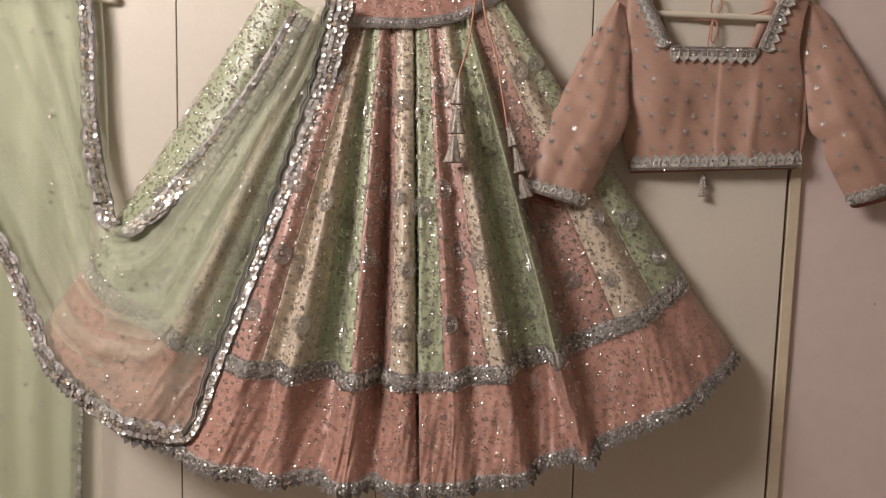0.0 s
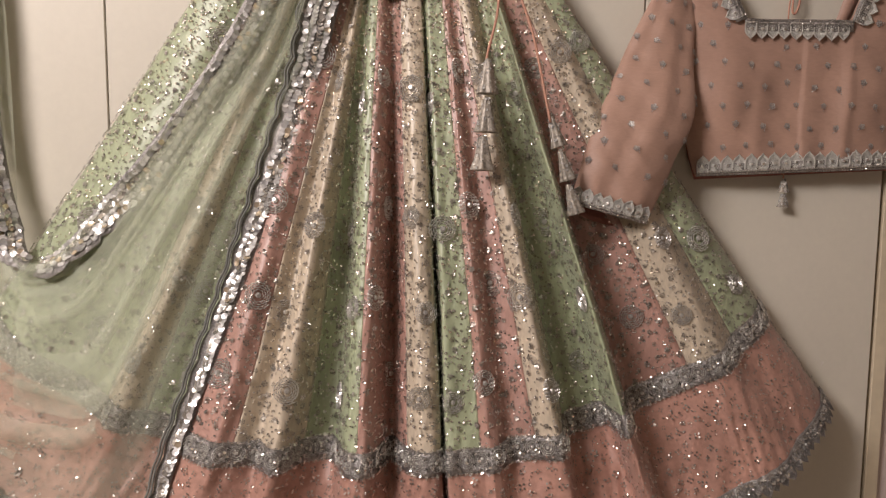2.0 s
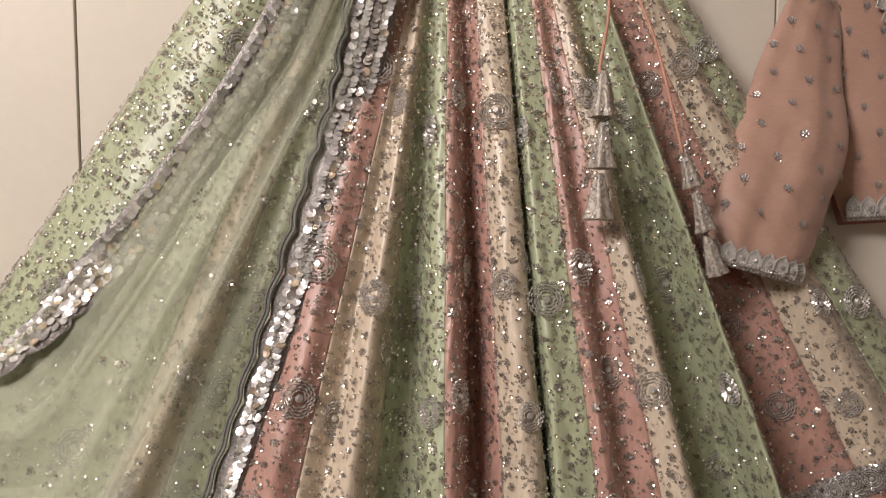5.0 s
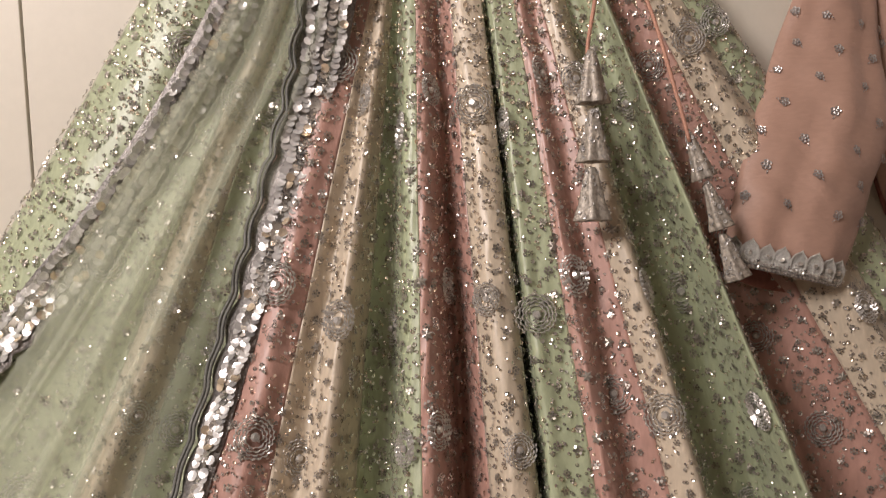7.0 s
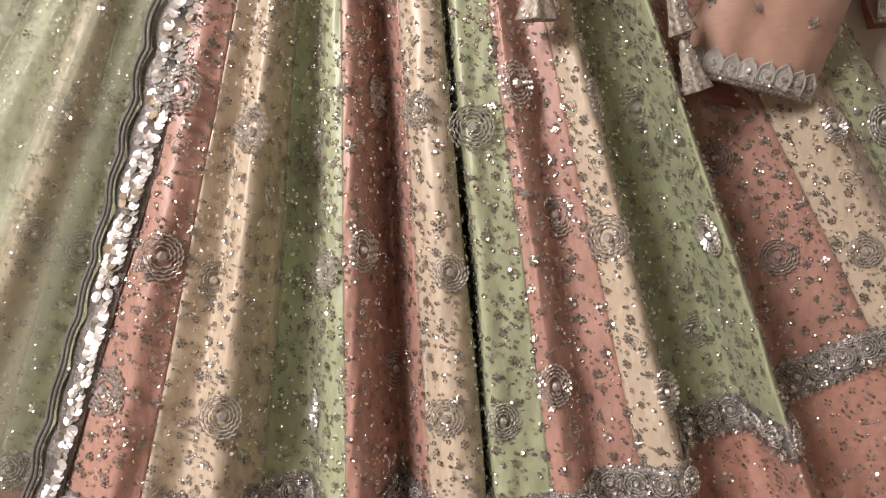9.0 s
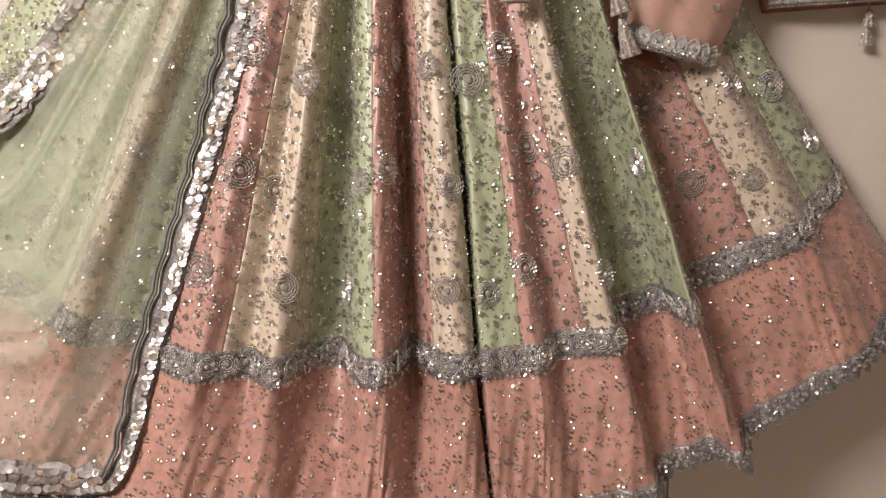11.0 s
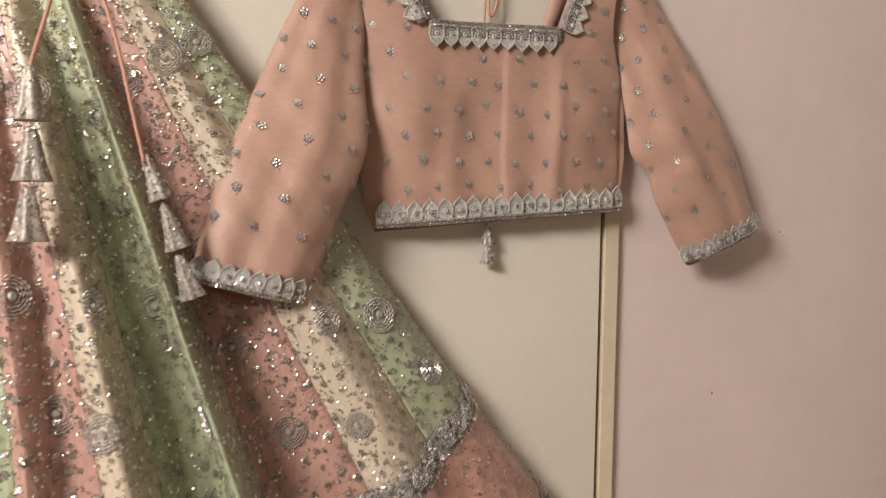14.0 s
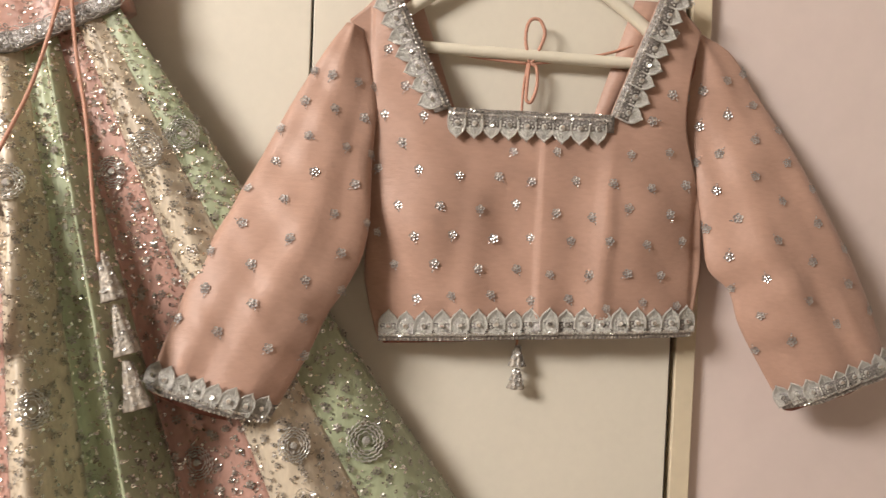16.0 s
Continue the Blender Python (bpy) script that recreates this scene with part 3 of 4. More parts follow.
def tassel(name, top, down, tiers, r, parent, label):
    """Stacked pleated cloth bells; top point, way down, number of tiers."""
    down = np.array(down, float)
    L0 = np.linalg.norm(down)
    ax = down / L0
    a = np.cross(ax, [0, 1.0, 0])
    a /= np.linalg.norm(a)
    b = np.cross(ax, a)
    nang = 28
    ang = np.linspace(0, 2 * np.pi, nang, endpoint=False)
    for k in range(tiers):
        o = np.array(top) + down * k / tiers + a * 0.14 * r * math.sin(k * 2.1 + 0.4)
        prof = [(0.0, 0.22), (0.05, 0.34), (0.14, 0.42), (0.35, 0.58), (0.60, 0.74), (0.78, 0.93), (0.86, 1.02), (0.88, 0.98), (0.84, 0.78), (0.6, 0.42)]
        v = []
        for t, rr in prof:
            pl = 1 + (0.06 + 0.14 * t) * np.cos(ang * 5 + 1.7 * k + 0.6 * t) + 0.08 * t * np.cos(ang * 9 + 2 * k)
            R = r * (0.90 + 0.05 * k) * rr * pl
            v.append(o + ax * (t * L0 / tiers * 1.04) + R[:, None] * (np.cos(ang)[:, None] * a + 0.75 * np.sin(ang)[:, None] * b))
        v = np.array(v).reshape(-1, 3)
        f = []
        for i in range(len(prof) - 1):
            for j in range(nang):
                m = (j + 1) % nang
                f.append((i * nang + j, i * nang + m, (i + 1) * nang + m, (i + 1) * nang + j))
        f.append(tuple(range(nang))[::-1])
        make(name, v, f, M_TASSEL, parent, label)
        n = 46
        th, tt = rng.random(n) * 6.28, rng.random(n) * 0.86
        R = r * (0.90 + 0.05 * k) * np.interp(tt, [0, .06, .25, .6, .92, 1], [.25, .36, .50, .74, 1.0, 1.02]) * 1.06
        nn = np.cos(th)[:, None] * a + np.sin(th)[:, None] * b
        pp = o + ax * (tt[:, None] * L0 / tiers) + R[:, None] * (np.cos(th)[:, None] * a + 0.78 * np.sin(th)[:, None] * b)
        scatter("tassel_embroidery", pat_ring(), pp, np.tile(ax, (n, 1)), nn, 0.0022, rng.random(n) * 6, 0.4, M_SEQUIN, parent, "", rng)


cord_a = tube("drawstring", [(0.070, WY - 0.075, 1.75), (0.062, WY - 0.09, 1.69), (0.055, WY - 0.115, 1.63), (0.038, WY - 0.14, 1.565), (0.036, WY - 0.15, 1.545)], 0.0022, M_CORD, lehenga, "thin peach drawstring")
cord_b = tube("drawstring", [(0.080, WY - 0.075, 1.75), (0.093, WY - 0.09, 1.68), (0.116, WY - 0.115, 1.60), (0.133, WY - 0.135, 1.51), (0.143, WY - 0.145, 1.455)], 0.0022, M_CORD, lehenga, "thin peach drawstring")
tassel("tassel", (0.036, WY - 0.158, 1.555), (-0.004, -0.012, -0.185), 3, 0.0178, cord_a, "three-tiered silver cloth tassel")
tassel("tassel", (0.143, WY - 0.140, 1.465), (0.050, -0.010, -0.165), 3, 0.0135, cord_b, "three-tiered silver cloth tassel")

# ---- the dupatta ----
dupatta = thing("dupatta", "sheer pale green net shawl with silver sequin border", "shawl", (0, 0, 0))


CELL, X0, Z0, NX, NZ = 0.02, -1.6, 0.2, 130, 90
TOPS = np.zeros((NX, NZ))
FINE = np.zeros((NX, NZ))
np.maximum.at(FINE, (((G[..., 0] - X0) / CELL).astype(int).ravel(), ((G[..., 2] - Z0) / CELL).astype(int).ravel()), (WY - G[..., 1]).ravel())
LOW = (UU < 7.2) | (UU > 9.5)          # the shawl lies beside the raised peach fold
np.maximum.at(TOPS, (((G[..., 0] - X0) / CELL).astype(int)[LOW], ((G[..., 2] - Z0) / CELL).astype(int)[LOW]), (WY - G[..., 1])[LOW])
for _ in range(1):
    pad = np.pad(TOPS, 1)
    TOPS = np.max([pad[a:a + NX, b:b + NZ] for a in range(3) for b in range(3)], axis=0)
for _ in range(3):
    pad = np.pad(TOPS, 1, mode="edge")
    TOPS = np.mean([pad[a:a + NX, b:b + NZ] for a in range(3) for b in range(3)], axis=0)


def skirt_depth(x, z, TOPS=TOPS):
    """How far the skirt's ridges stand out near a place."""
    a, b = np.clip((x - X0) / CELL - 0.5, 0, NX - 1.01), np.clip((z - Z0) / CELL - 0.5, 0, NZ - 1.01)
    i, j = a.astype(int), b.astype(int)
    f, g = a - i, b - j
    return (TOPS[i, j] * (1 - f) + TOPS[i + 1, j] * f) * (1 - g) + (TOPS[i, j + 1] * (1 - f) + TOPS[i + 1, j + 1] * f) * g


# Two long edges, from the hanging end down round the swag and up to the waist.
INNER = spline([(-.815, .035, 1.86), (-.800, .032, 1.66), (-.797, .034, 1.47), (-.775, .050, 1.31), (-.728, .085, 1.225), (-.665, .10, 1.238), (-.576, .11, 1.340), (-.492, .115, 1.440), (-.403, .11, 1.565), (-.330, .095, 1.70)], 14)
OUTER = spline([(-1.45, .05, 1.86), (-1.30, .05, 1.62), (-1.15, .06, 1.34), (-1.005, .09, 1.116), (-.915, .13, .950), (-.766, .19, .829), (-.630, .22, .788), (-.506, .24, .786), (-.446, .175, .941), (-.356, .150, 1.194), (-.280, .120, 1.415), (-.234, .105, 1.553), (-.195, .10, 1.715)], 14)


def shawl(p, t):
    """The place on the net: p across from the inner to the outer edge, t along it."""
    p, t = np.broadcast_arrays(np.asarray(p, float), np.asarray(t, float))
    a, b = along(INNER, t), along(OUTER, t)
    mid = np.sin(np.pi * np.clip(t, 0, 1))
    pp = p ** (1.0 + 0.55 * mid)
    c = a * (1 - pp)[..., None] + b * pp[..., None]
    hang = np.clip(1 - t / 0.45, 0, 1)
    wave = np.sin(p * 34 + 3.0 * np.sin(t * 3 + p * 4)) * (0.010 * hang + 0.0035)
    wave = wave + 0.006 * mid * np.sin(p * 21 + t * 9 + 2.0 * np.sin(p * 9))
    x, z = c[..., 0], c[..., 2]
    tuck = np.clip((p - 0.80) / 0.2, 0, 1) * np.clip((t - 0.5) / 0.1, 0, 1)
    d = np.maximum(np.maximum(c[..., 1], skirt_depth(x, z, FINE) + 0.002 - 0.010 * tuck), skirt_depth(x, z) + 0.008 - 0.045 * tuck - 0.035 * np.clip(1 - p / 0.35, 0, 1) * np.clip((t - 0.45) / 0.08, 0, 1))
    d = d + wave + 0.012 * mid * np.sin(np.pi * p)
    return np.stack([x, WY - np.maximum(d, 0.008), z], -1)


def net(name, fn, np_, nt_, mat, label):
    p, t = np.linspace(0, 1, np_), np.linspace(0, 1, nt_)
    return make(name, fn(p[:, None], t[None]).reshape(-1, 3), grid_faces(np_, nt_), mat, dupatta, label)


net("swag", shawl, 150, 180, M_NET, "sheer pale green net drawn up to the waist")


def shawl_fold(p, t):
    """A second thickness of net that fans from the waist."""
    p, t = np.broadcast_arrays(np.asarray(p, float), np.asarray(t, float))
    q = shawl(0.05 + 0.62 * p, 0.45 + 0.55 * t)
    q[..., 1] -= 0.010 + 0.006 * np.sin(p * 15 + t * 4)
    return q


net("fold_over", shawl_fold, 80, 90, M_NET, "second thickness of the net")


for k, (p0, p1, t0, t1) in enumerate(((.06, .13, .10, .60), (.16, .21, .14, .85), (.25, .33, .05, .72), (.38, .42, .20, .98), (.47, .56, .08, .66), (.60, .64, .30, .98), (.70, .79, .02, .58), (.84, .88, .05, .45), (.30, .36, .55, .98), (.52, .57, .60, .98))):
    def pleat(p, t, p0=p0, p1=p1, t0=t0, t1=t1, k=k):
        p, t = np.broadcast_arrays(np.asarray(p, float), np.asarray(t, float))
        drift = 0.03 * np.sin(t * 4 + k)
        q = shawl(np.clip(p0 + (p1 - p0) * p * (0.5 + 0.5 * np.sin(np.pi * t)) + drift, 0, 1), t0 + (t1 - t0) * t)
        q[..., 1] -= 0.005 + 0.008 * np.sin(np.pi * p)
        return q
    net("pleat", pleat, 10, 80, M_NET, "drawn pleat of the net")


def back_fall(p, t):
    p, t = np.broadcast_arrays(np.asarray(p, float), np.asarray(t, float))
    x = -1.55 + 0.70 * p + 0.02 * np.sin(t * 5)
    d = 0.020 + 0.010 * np.sin(p * 46 + 1.4 * np.sin(t * 3))
    return np.stack([x, WY - d, 1.86 - 1.55 * t], -1)


net("back_fall", back_fall, 120, 40, M_NETBACK, "sheer green net hanging straight behind the swag")
net("back_layer", lambda p, t: back_fall(0.35 + p * 0.73, t) + np.array([0, -0.014, 0]), 90, 40, M_NET, "loose edge of the net behind the swag")


def edge_frame(fn, t, p, inward):
    P = fn(np.full(len(t), p), t)
    T = fn(np.full(len(t), p), np.clip(t + 2e-3, 0, 1)) - fn(np.full(len(t), p), np.clip(t - 2e-3, 0, 1))
    I = fn(np.full(len(t), p + inward), t) - P
    I = I / (np.linalg.norm(I, axis=1)[:, None] + 1e-9)
    N = np.cross(T, I)
    N *= np.where(N[:, 1:2] > 0, -1, 1)
    return P, T / (np.linalg.norm(T, axis=1)[:, None] + 1e-9), N / (np.linalg.norm(N, axis=1)[:, None] + 1e-9)


def sequin_border(fn, p, inward, t0, t1, width, rows, single=(), narrow=1.0, cords=False):
    """Rows of overlapping sequins on a scalloped tape along one edge."""
    t = np.linspace(t0, t1, 900)
    P, T, N = edge_frame(fn, t, p, inward * 4)
    side = np.cross(N, T)
    I = fn(np.full(len(t), p + inward * 4), t) - P
    side *= np.sign((side * I).sum(1))[:, None]
    L = np.r_[0, np.cumsum(np.linalg.norm(np.diff(P, axis=0), axis=1))]
    wide = width * np.interp(t, [t0, t0 + 0.55 * (t1 - t0), t1], [narrow, 0.5 + 0.5 * narrow, 1.0])
    if cords:
        for k in (0.0, 0.0045):
            w = wide * (1.0 + 0.14 * np.abs(np.sin(L * np.pi / 0.052))) + 0.002 + k
            tube("edge_cord", (P + side * w[:, None] + N * 0.0075)[::9], 0.0020, M_EDGING, dupatta, "dark grey-green edging thread", 5)
    # tape
    scal = wide * (1 + 0.22 * np.abs(np.sin(L * np.pi / 0.052)))
    rowsv = np.stack([P - side * 0.004, P + side * wide[:, None] * 0.5 + N * 0.001, P + side * scal[:, None]], 1) + N[:, None] * 0.002
    tape = make("border_tape", rowsv.reshape(-1, 3), grid_faces(len(t), 3), M_LACE, dupatta, "scalloped silver edging tape")
    solid(tape, 0.0015)
    for r in range(rows):
        x = np.arange(0.003, L[-1], 0.0066)
        x = x + rng.normal(size=len(x)) * 0.0005
        pick = lambda a: np.stack([np.interp(x, L, a[:, i]) for i in range(3)], -1)
        full = np.interp(x, L, wide)
        off = (r + 0.30 + 0.09 * rng.normal(size=len(x)) + 0.30 * np.abs(np.sin(x * np.pi / 0.052))) / rows * full
        keep = (rng.random(len(x)) < 0.93) & (full > 0.011 * r + 0.004)
        x, off = x[keep], off[keep]
        Q = pick(P) + pick(side) * off[:, None] + pick(N) * (0.0060 + 0.0012 * rng.random(len(x)))[:, None]
        lab = "overlapping round silver sequins"
        lean = pick(N) + 0.28 * pick(T)
        if r in single:
            M, TT = lean + 0.14 * rng.normal(size=(len(x), 3)), pick(T)
            pieces("sequin", pat_disc(), [mat4(Q[k], TT[k], M[k], rng.uniform(0.0050, 0.0058)) for k in range(0, len(x), 2)][:150], tape, M_SEQUIN)
            Q, T2, N2 = Q[1::2], pick(T)[1::2], lean[1::2]
        else:
            T2, N2 = pick(T), lean
        scatter("sequin_edging", pat_disc(), Q, T2, N2, rng.uniform(0.0049, 0.0058, len(Q)), rng.random(len(Q)) * 6, 0.24, M_SEQUIN if r != 1 else M_GLINT, tape, lab, rng)
        gold = rng.random(len(x)) < 0.07
        scatter("champagne_sequin", pat_disc(), (pick(P) + pick(side) * off[:, None] + pick(N) * 0.0085)[gold], pick(T)[gold], lean[gold], 0.0052, rng.random(gold.sum()) * 6, 0.3, M_GOLD, tape, "", rng)


sequin_border(shawl, 0.0, 0.03, 0.0, 0.46, 0.034, 3)
sequin_border(shawl, 0.0, 0.03, 0.50, 1.0, 0.044, 4)
sequin_border(shawl, 1.0, -0.03, 0.58, 1.0, 0.052, 4, single=(0, 2), narrow=0.26, cords=True)
sequin_border(shawl, 1.0, -0.03, 0.15, 0.58, 0.033, 3)
sequin_border(back_fall, 1.0, -0.03, 0.60, 1.0, 0.026, 3)

# scattered sequins on the net
n = 170
pp, tt = rng.random(n), rng.random(n)
P = shawl(pp, tt)
N = np.tile([[0, -1.0, 0.1]], (n, 1))
scatter("net_embroidery", pat_flower(5), P + np.array([0, -0.004, 0]), np.tile([[1.0, 0, 0]], (n, 1)), N, rng.uniform(0.0046, 0.0064, n), rng.random(n) * 6, 0.3, M_BEAD, dupatta, "scattered silver sequin flowers", rng)
n = 190
P = back_fall(rng.random(n), rng.random(n))
scatter("net_embroidery", pat_flower(5), P + np.array([0, -0.004, 0]), np.tile([[1.0, 0, 0]], (n, 1)), np.tile([[0, -1.0, 0]], (n, 1)), rng.uniform(0.0052, 0.0070, n), rng.random(n) * 6, 0.25, M_BEAD, dupatta, "scattered silver sequin flowers", rng)

# ---- the blouse ----
blouse = thing("blouse", "peach silk cropped blouse with silver lace edging on a hanger", "blouse", (0, 0, 0))
EDGE_L = spline([(.433, 1.361), (.423, 1.390), (.411, 1.441), (.411, 1.486), (.404, 1.549), (.412, 1.607), (.414, 1.651), (.402, 1.701), (.383, 1.740)], 10)
EDGE_R = spline([(.812, 1.379), (.819, 1.440), (.823, 1.480), (.820, 1.533), (.807, 1.585), (.794, 1.637), (.795, 1.690), (.808, 1.750)], 10)


def at_z(line, z):
    return np.interp(z, line[:, 1], line[:, 0])


def bodice_depth(x, z):
    """How far the bodice stands off the doors."""
    f = np.clip((x - 0.41) / 0.40, 0, 1)
    low = np.clip((1.60 - z) / 0.2, 0, 1)
    bust = np.exp(-((z - 1.50) / 0.10) ** 2)
    d = 0.018 + 0.020 * np.clip(4 * f * (1 - f), 0, 1) ** 0.45
    # two soft swells, the hollow between them, the pressed folds under the neckline
    d += 0.012 * bust * (np.exp(-((f - 0.20) / 0.13) ** 2) + np.exp(-((f - 0.80) / 0.13) ** 2))
    d -= 0.008 * bust * np.exp(-((f - 0.42) / 0.10) ** 2) + 0.006 * low * np.exp(-((f - 0.62) / 0.05) ** 2)
    lean = f - 0.30 - 0.22 * (z - 1.5)
    d += 0.004 * np.tanh(lean / 0.035) * np.exp(-(lean / 0.10) ** 2) * np.clip((1.60 - z) / 0.06, 0, 1)
    ridge = f - 0.715 - 0.10 * (z - 1.5)
    d += 0.005 * np.exp(-(ridge / 0.030) ** 2) * np.clip((1.63 - z) / 0.08, 0, 1) * np.clip((z - 1.38) / 0.05, 0, 1)
    seam = f - 0.515 - 0.02 * (z - 1.5)
    d += 0.0014 * np.tanh(seam / 0.006) * np.exp(-(seam / 0.05) ** 2) * np.clip((1.64 - z) / 0.05, 0, 1)
    d += 0.0028 * wob(x * 26, z * 20, 5.0) + 0.0005 * wob(x * 90 + z * 60, z * 70, 2.0)
    d += 0.0035 * np.exp(-((f - 0.04) / 0.07) ** 2) * np.sin(z * 75 + x * 60) * low + 0.0025 * np.exp(-((z - 1.415) / 0.012) ** 2) * wob(x * 30, 1.0, 3.0)
    return d


def neck_l(z):
    return 0.507 - (z - 1.645) / 0.122 * 0.060


def neck_r(z):
    return 0.697 + (z - 1.645) / 0.134 * 0.051


low_hem = lambda u: 1.366 + 0.017 * u
rows_low, rows_up = np.linspace(0, 1, 50), np.linspace(0, 1, 28)[1:]
parts_v, parts_f, off = [], [], 0
for zone, nu in (("left", 34), ("middle", 64), ("right", 40)):
    u = np.linspace(0, 1, nu)[:, None]
    zl = 1.366 + (0.004 if zone == "left" else 0.012 if zone == "right" else 0.004) * 1.0 + (0.004 * u - 0.004 if zone == "left" else 0.008 * u if zone == "middle" else 0.005 * u)
    z = zl + (1.645 - zl) * rows_low[None]
    if zone != "middle":
        top = 1.748 + 0.055 * u if zone == "left" else 1.808 - 0.055 * u
        z = np.concatenate([z, 1.645 + (top - 1.645) * rows_up[None]], 1)
    cut_l = np.where(z > 1.645, neck_l(z), 0.507)
    cut_r = np.where(z > 1.645, neck_r(z), 0.697)
    a, b = {"left": (at_z(EDGE_L, z), cut_l), "middle": (cut_l, cut_r), "right": (cut_r, at_z(EDGE_R, z))}[zone]
    x = a + (b - a) * u
    parts_v.append(np.stack([x, WY - bodice_depth(x, z), z], -1).reshape(-1, 3))
    parts_f.append(grid_faces(nu, z.shape[1]) + off)
    off += nu * z.shape[1]
front = make("bodice_front", np.vstack(parts_v), np.vstack(parts_f), M_BLOUSE, blouse)
bm = bmesh.new()
bm.from_mesh(front.data)
bmesh.ops.remove_doubles(bm, verts=bm.verts[:], dist=0.0004)
bm.to_mesh(front.data)
bm.free()
solid(front, 0.0016)
bu, bv = np.linspace(0, 1, 40)[:, None], np.linspace(0, 1, 16)[None]
bz = 1.360 + 0.020 * bu + (1.60 - 1.360) * bv
bx = at_z(EDGE_L, bz) + 0.003 + (at_z(EDGE_R, bz) - at_z(EDGE_L, bz) - 0.006) * bu
solid(make("bodice_back", np.stack(np.broadcast_arrays(bx, WY - 0.008 - 0.004 * np.sin(bu * 9), bz), -1).reshape(-1, 3), grid_faces(40, 16), M_INSIDE, blouse), 0.0015)
for xa, xb in ((0.412, 0.462), (0.775, 0.728)):
    sv = np.array([[(xa + (0.518 - xa if xa < .6 else 0.682 - xa) * k, WY - 0.010, 1.79 - 0.19 * k), (xb + (0.530 - xb if xa < .6 else 0.668 - xb) * k, WY - 0.010, 1.79 - 0.19 * k)] for k in np.linspace(0, 1, 8)])
    solid(make("back_strap", sv.reshape(-1, 3), grid_faces(8, 2) if xa > .6 else grid_faces(8, 2)[:, ::-1], M_BLOUSE, blouse), 0.0015)


def sleeve(outer, inner, depth, thick, turned):
    """A flattened tube of cloth between its two side lines, open at the cuff."""
    n, m = 60, 40
    o, i = even(spline(outer, 10), n), even(spline(inner, 10), n)
    t = np.linspace(0, 1, n)
    d = np.interp(t, *depth)[:, None]
    th = np.interp(t, *thick)[:, None]
    a = np.linspace(0, 2 * np.pi, m, endpoint=False)[None]
    c = (o + i) / 2
    h = (o - i) / 2
    ca, sa = np.cos(a), np.sin(a)
    x, z = c[:, 0:1] + h[:, 0:1] * ca, c[:, 1:2] + h[:, 1:2] * ca
    d = d - 0.010 * np.clip(-ca, 0, 1) * np.clip(1 - t[:, None] / 0.45, 0, 1)
    lens = np.sign(sa) * np.abs(sa) ** 1.25
    tt = t[:, None]
    crease = 0.13 * np.sin(ca * 5.5 + tt * 3.0 + 0.7) + 0.07 * np.sin(ca * 11 - tt * 5)
    dd = d + th * lens * (1 + crease)
    dd = dd + np.clip(sa, 0, 1) * (0.0030 * wob(x * 34, z * 26, 7.0) + 0.0016 * np.sin((x * 0.9 + z) * 120 + 3 * np.sin(x * 45)) * np.exp(-((tt - 0.80) / 0.16) ** 2))
    # the back of the cuff reaches lower than its front
    way = (c[-1] - c[-6]) / np.linalg.norm(c[-1] - c[-6])
    longer = 0.020 * np.clip(-sa, 0, 1) * np.clip((tt - 0.8) / 0.2, 0, 1)
    x, z = x + way[0] * longer, z + way[1] * longer
    v = np.stack([x, WY - np.maximum(dd, 0.006), z], -1)
    f = []
    for k in range(n - 1):
        for j in range(m):
            q = (j + 1) % m
            f.append((k * m + j, (k + 1) * m + j, (k + 1) * m + q, k * m + q))
    if turned:
        f = [g[::-1] for g in f]
    ob = make("sleeve", v.reshape(-1, 3), f, M_BLOUSE, blouse)
    ob.data.materials.append(M_INSIDE)
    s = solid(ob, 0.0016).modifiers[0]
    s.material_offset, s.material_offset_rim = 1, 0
    return v, ob


SL, sleeve_a = sleeve([(0.38, 1.742), (0.355, 1.706), (0.321, 1.646), (0.289, 1.581), (0.253, 1.505), (0.226, 1.445), (0.206, 1.387), (0.194, 1.348), (0.185, 1.321)],
                      [(0.399, 1.737), (0.418, 1.653), (0.416, 1.581), (0.415, 1.492), (0.4, 1.443), (0.375, 1.402), (0.355, 1.356), (0.317, 1.285)],
                      ([0, .2, .4, .7, 1], [.026, .031, .040, .085, .112]), ([0, .2, .4, .6, 1], [.005, .010, .020, .024, .024]), 0)
SR, sleeve_b = sleeve([(0.814, 1.754), (0.852, 1.731), (0.885, 1.683), (0.922, 1.627), (0.955, 1.572), (0.997, 1.496), (1.029, 1.43), (1.059, 1.351)],
                      [(0.801, 1.748), (0.797, 1.666), (0.809, 1.586), (0.819, 1.52), (0.827, 1.467), (0.853, 1.441), (0.866, 1.402), (0.892, 1.356), (0.927, 1.3)],
                      ([0, .2, .4, .7, 1], [.008, .010, .022, .034, .034]), ([0, .2, .4, .6, 1], [.005, .008, .016, .024, .024]), 1)


def sleeve_point(v, k, j):
    n, m = v.shape[:2]
    k, j = np.clip(k, 0, n - 1), j % m
    p = v[int(k), int(j)]
    t = v[int(k), int(j + 1) % m] - v[int(k), int(j - 1) % m]
    b = v[min(int(k) + 1, n - 1), int(j)] - v[max(int(k) - 1, 0), int(j)]
    nn = np.cross(t, b)
    nn = nn * (-1 if nn[1] > 0 else 1)
    return p, t, nn / np.linalg.norm(nn)


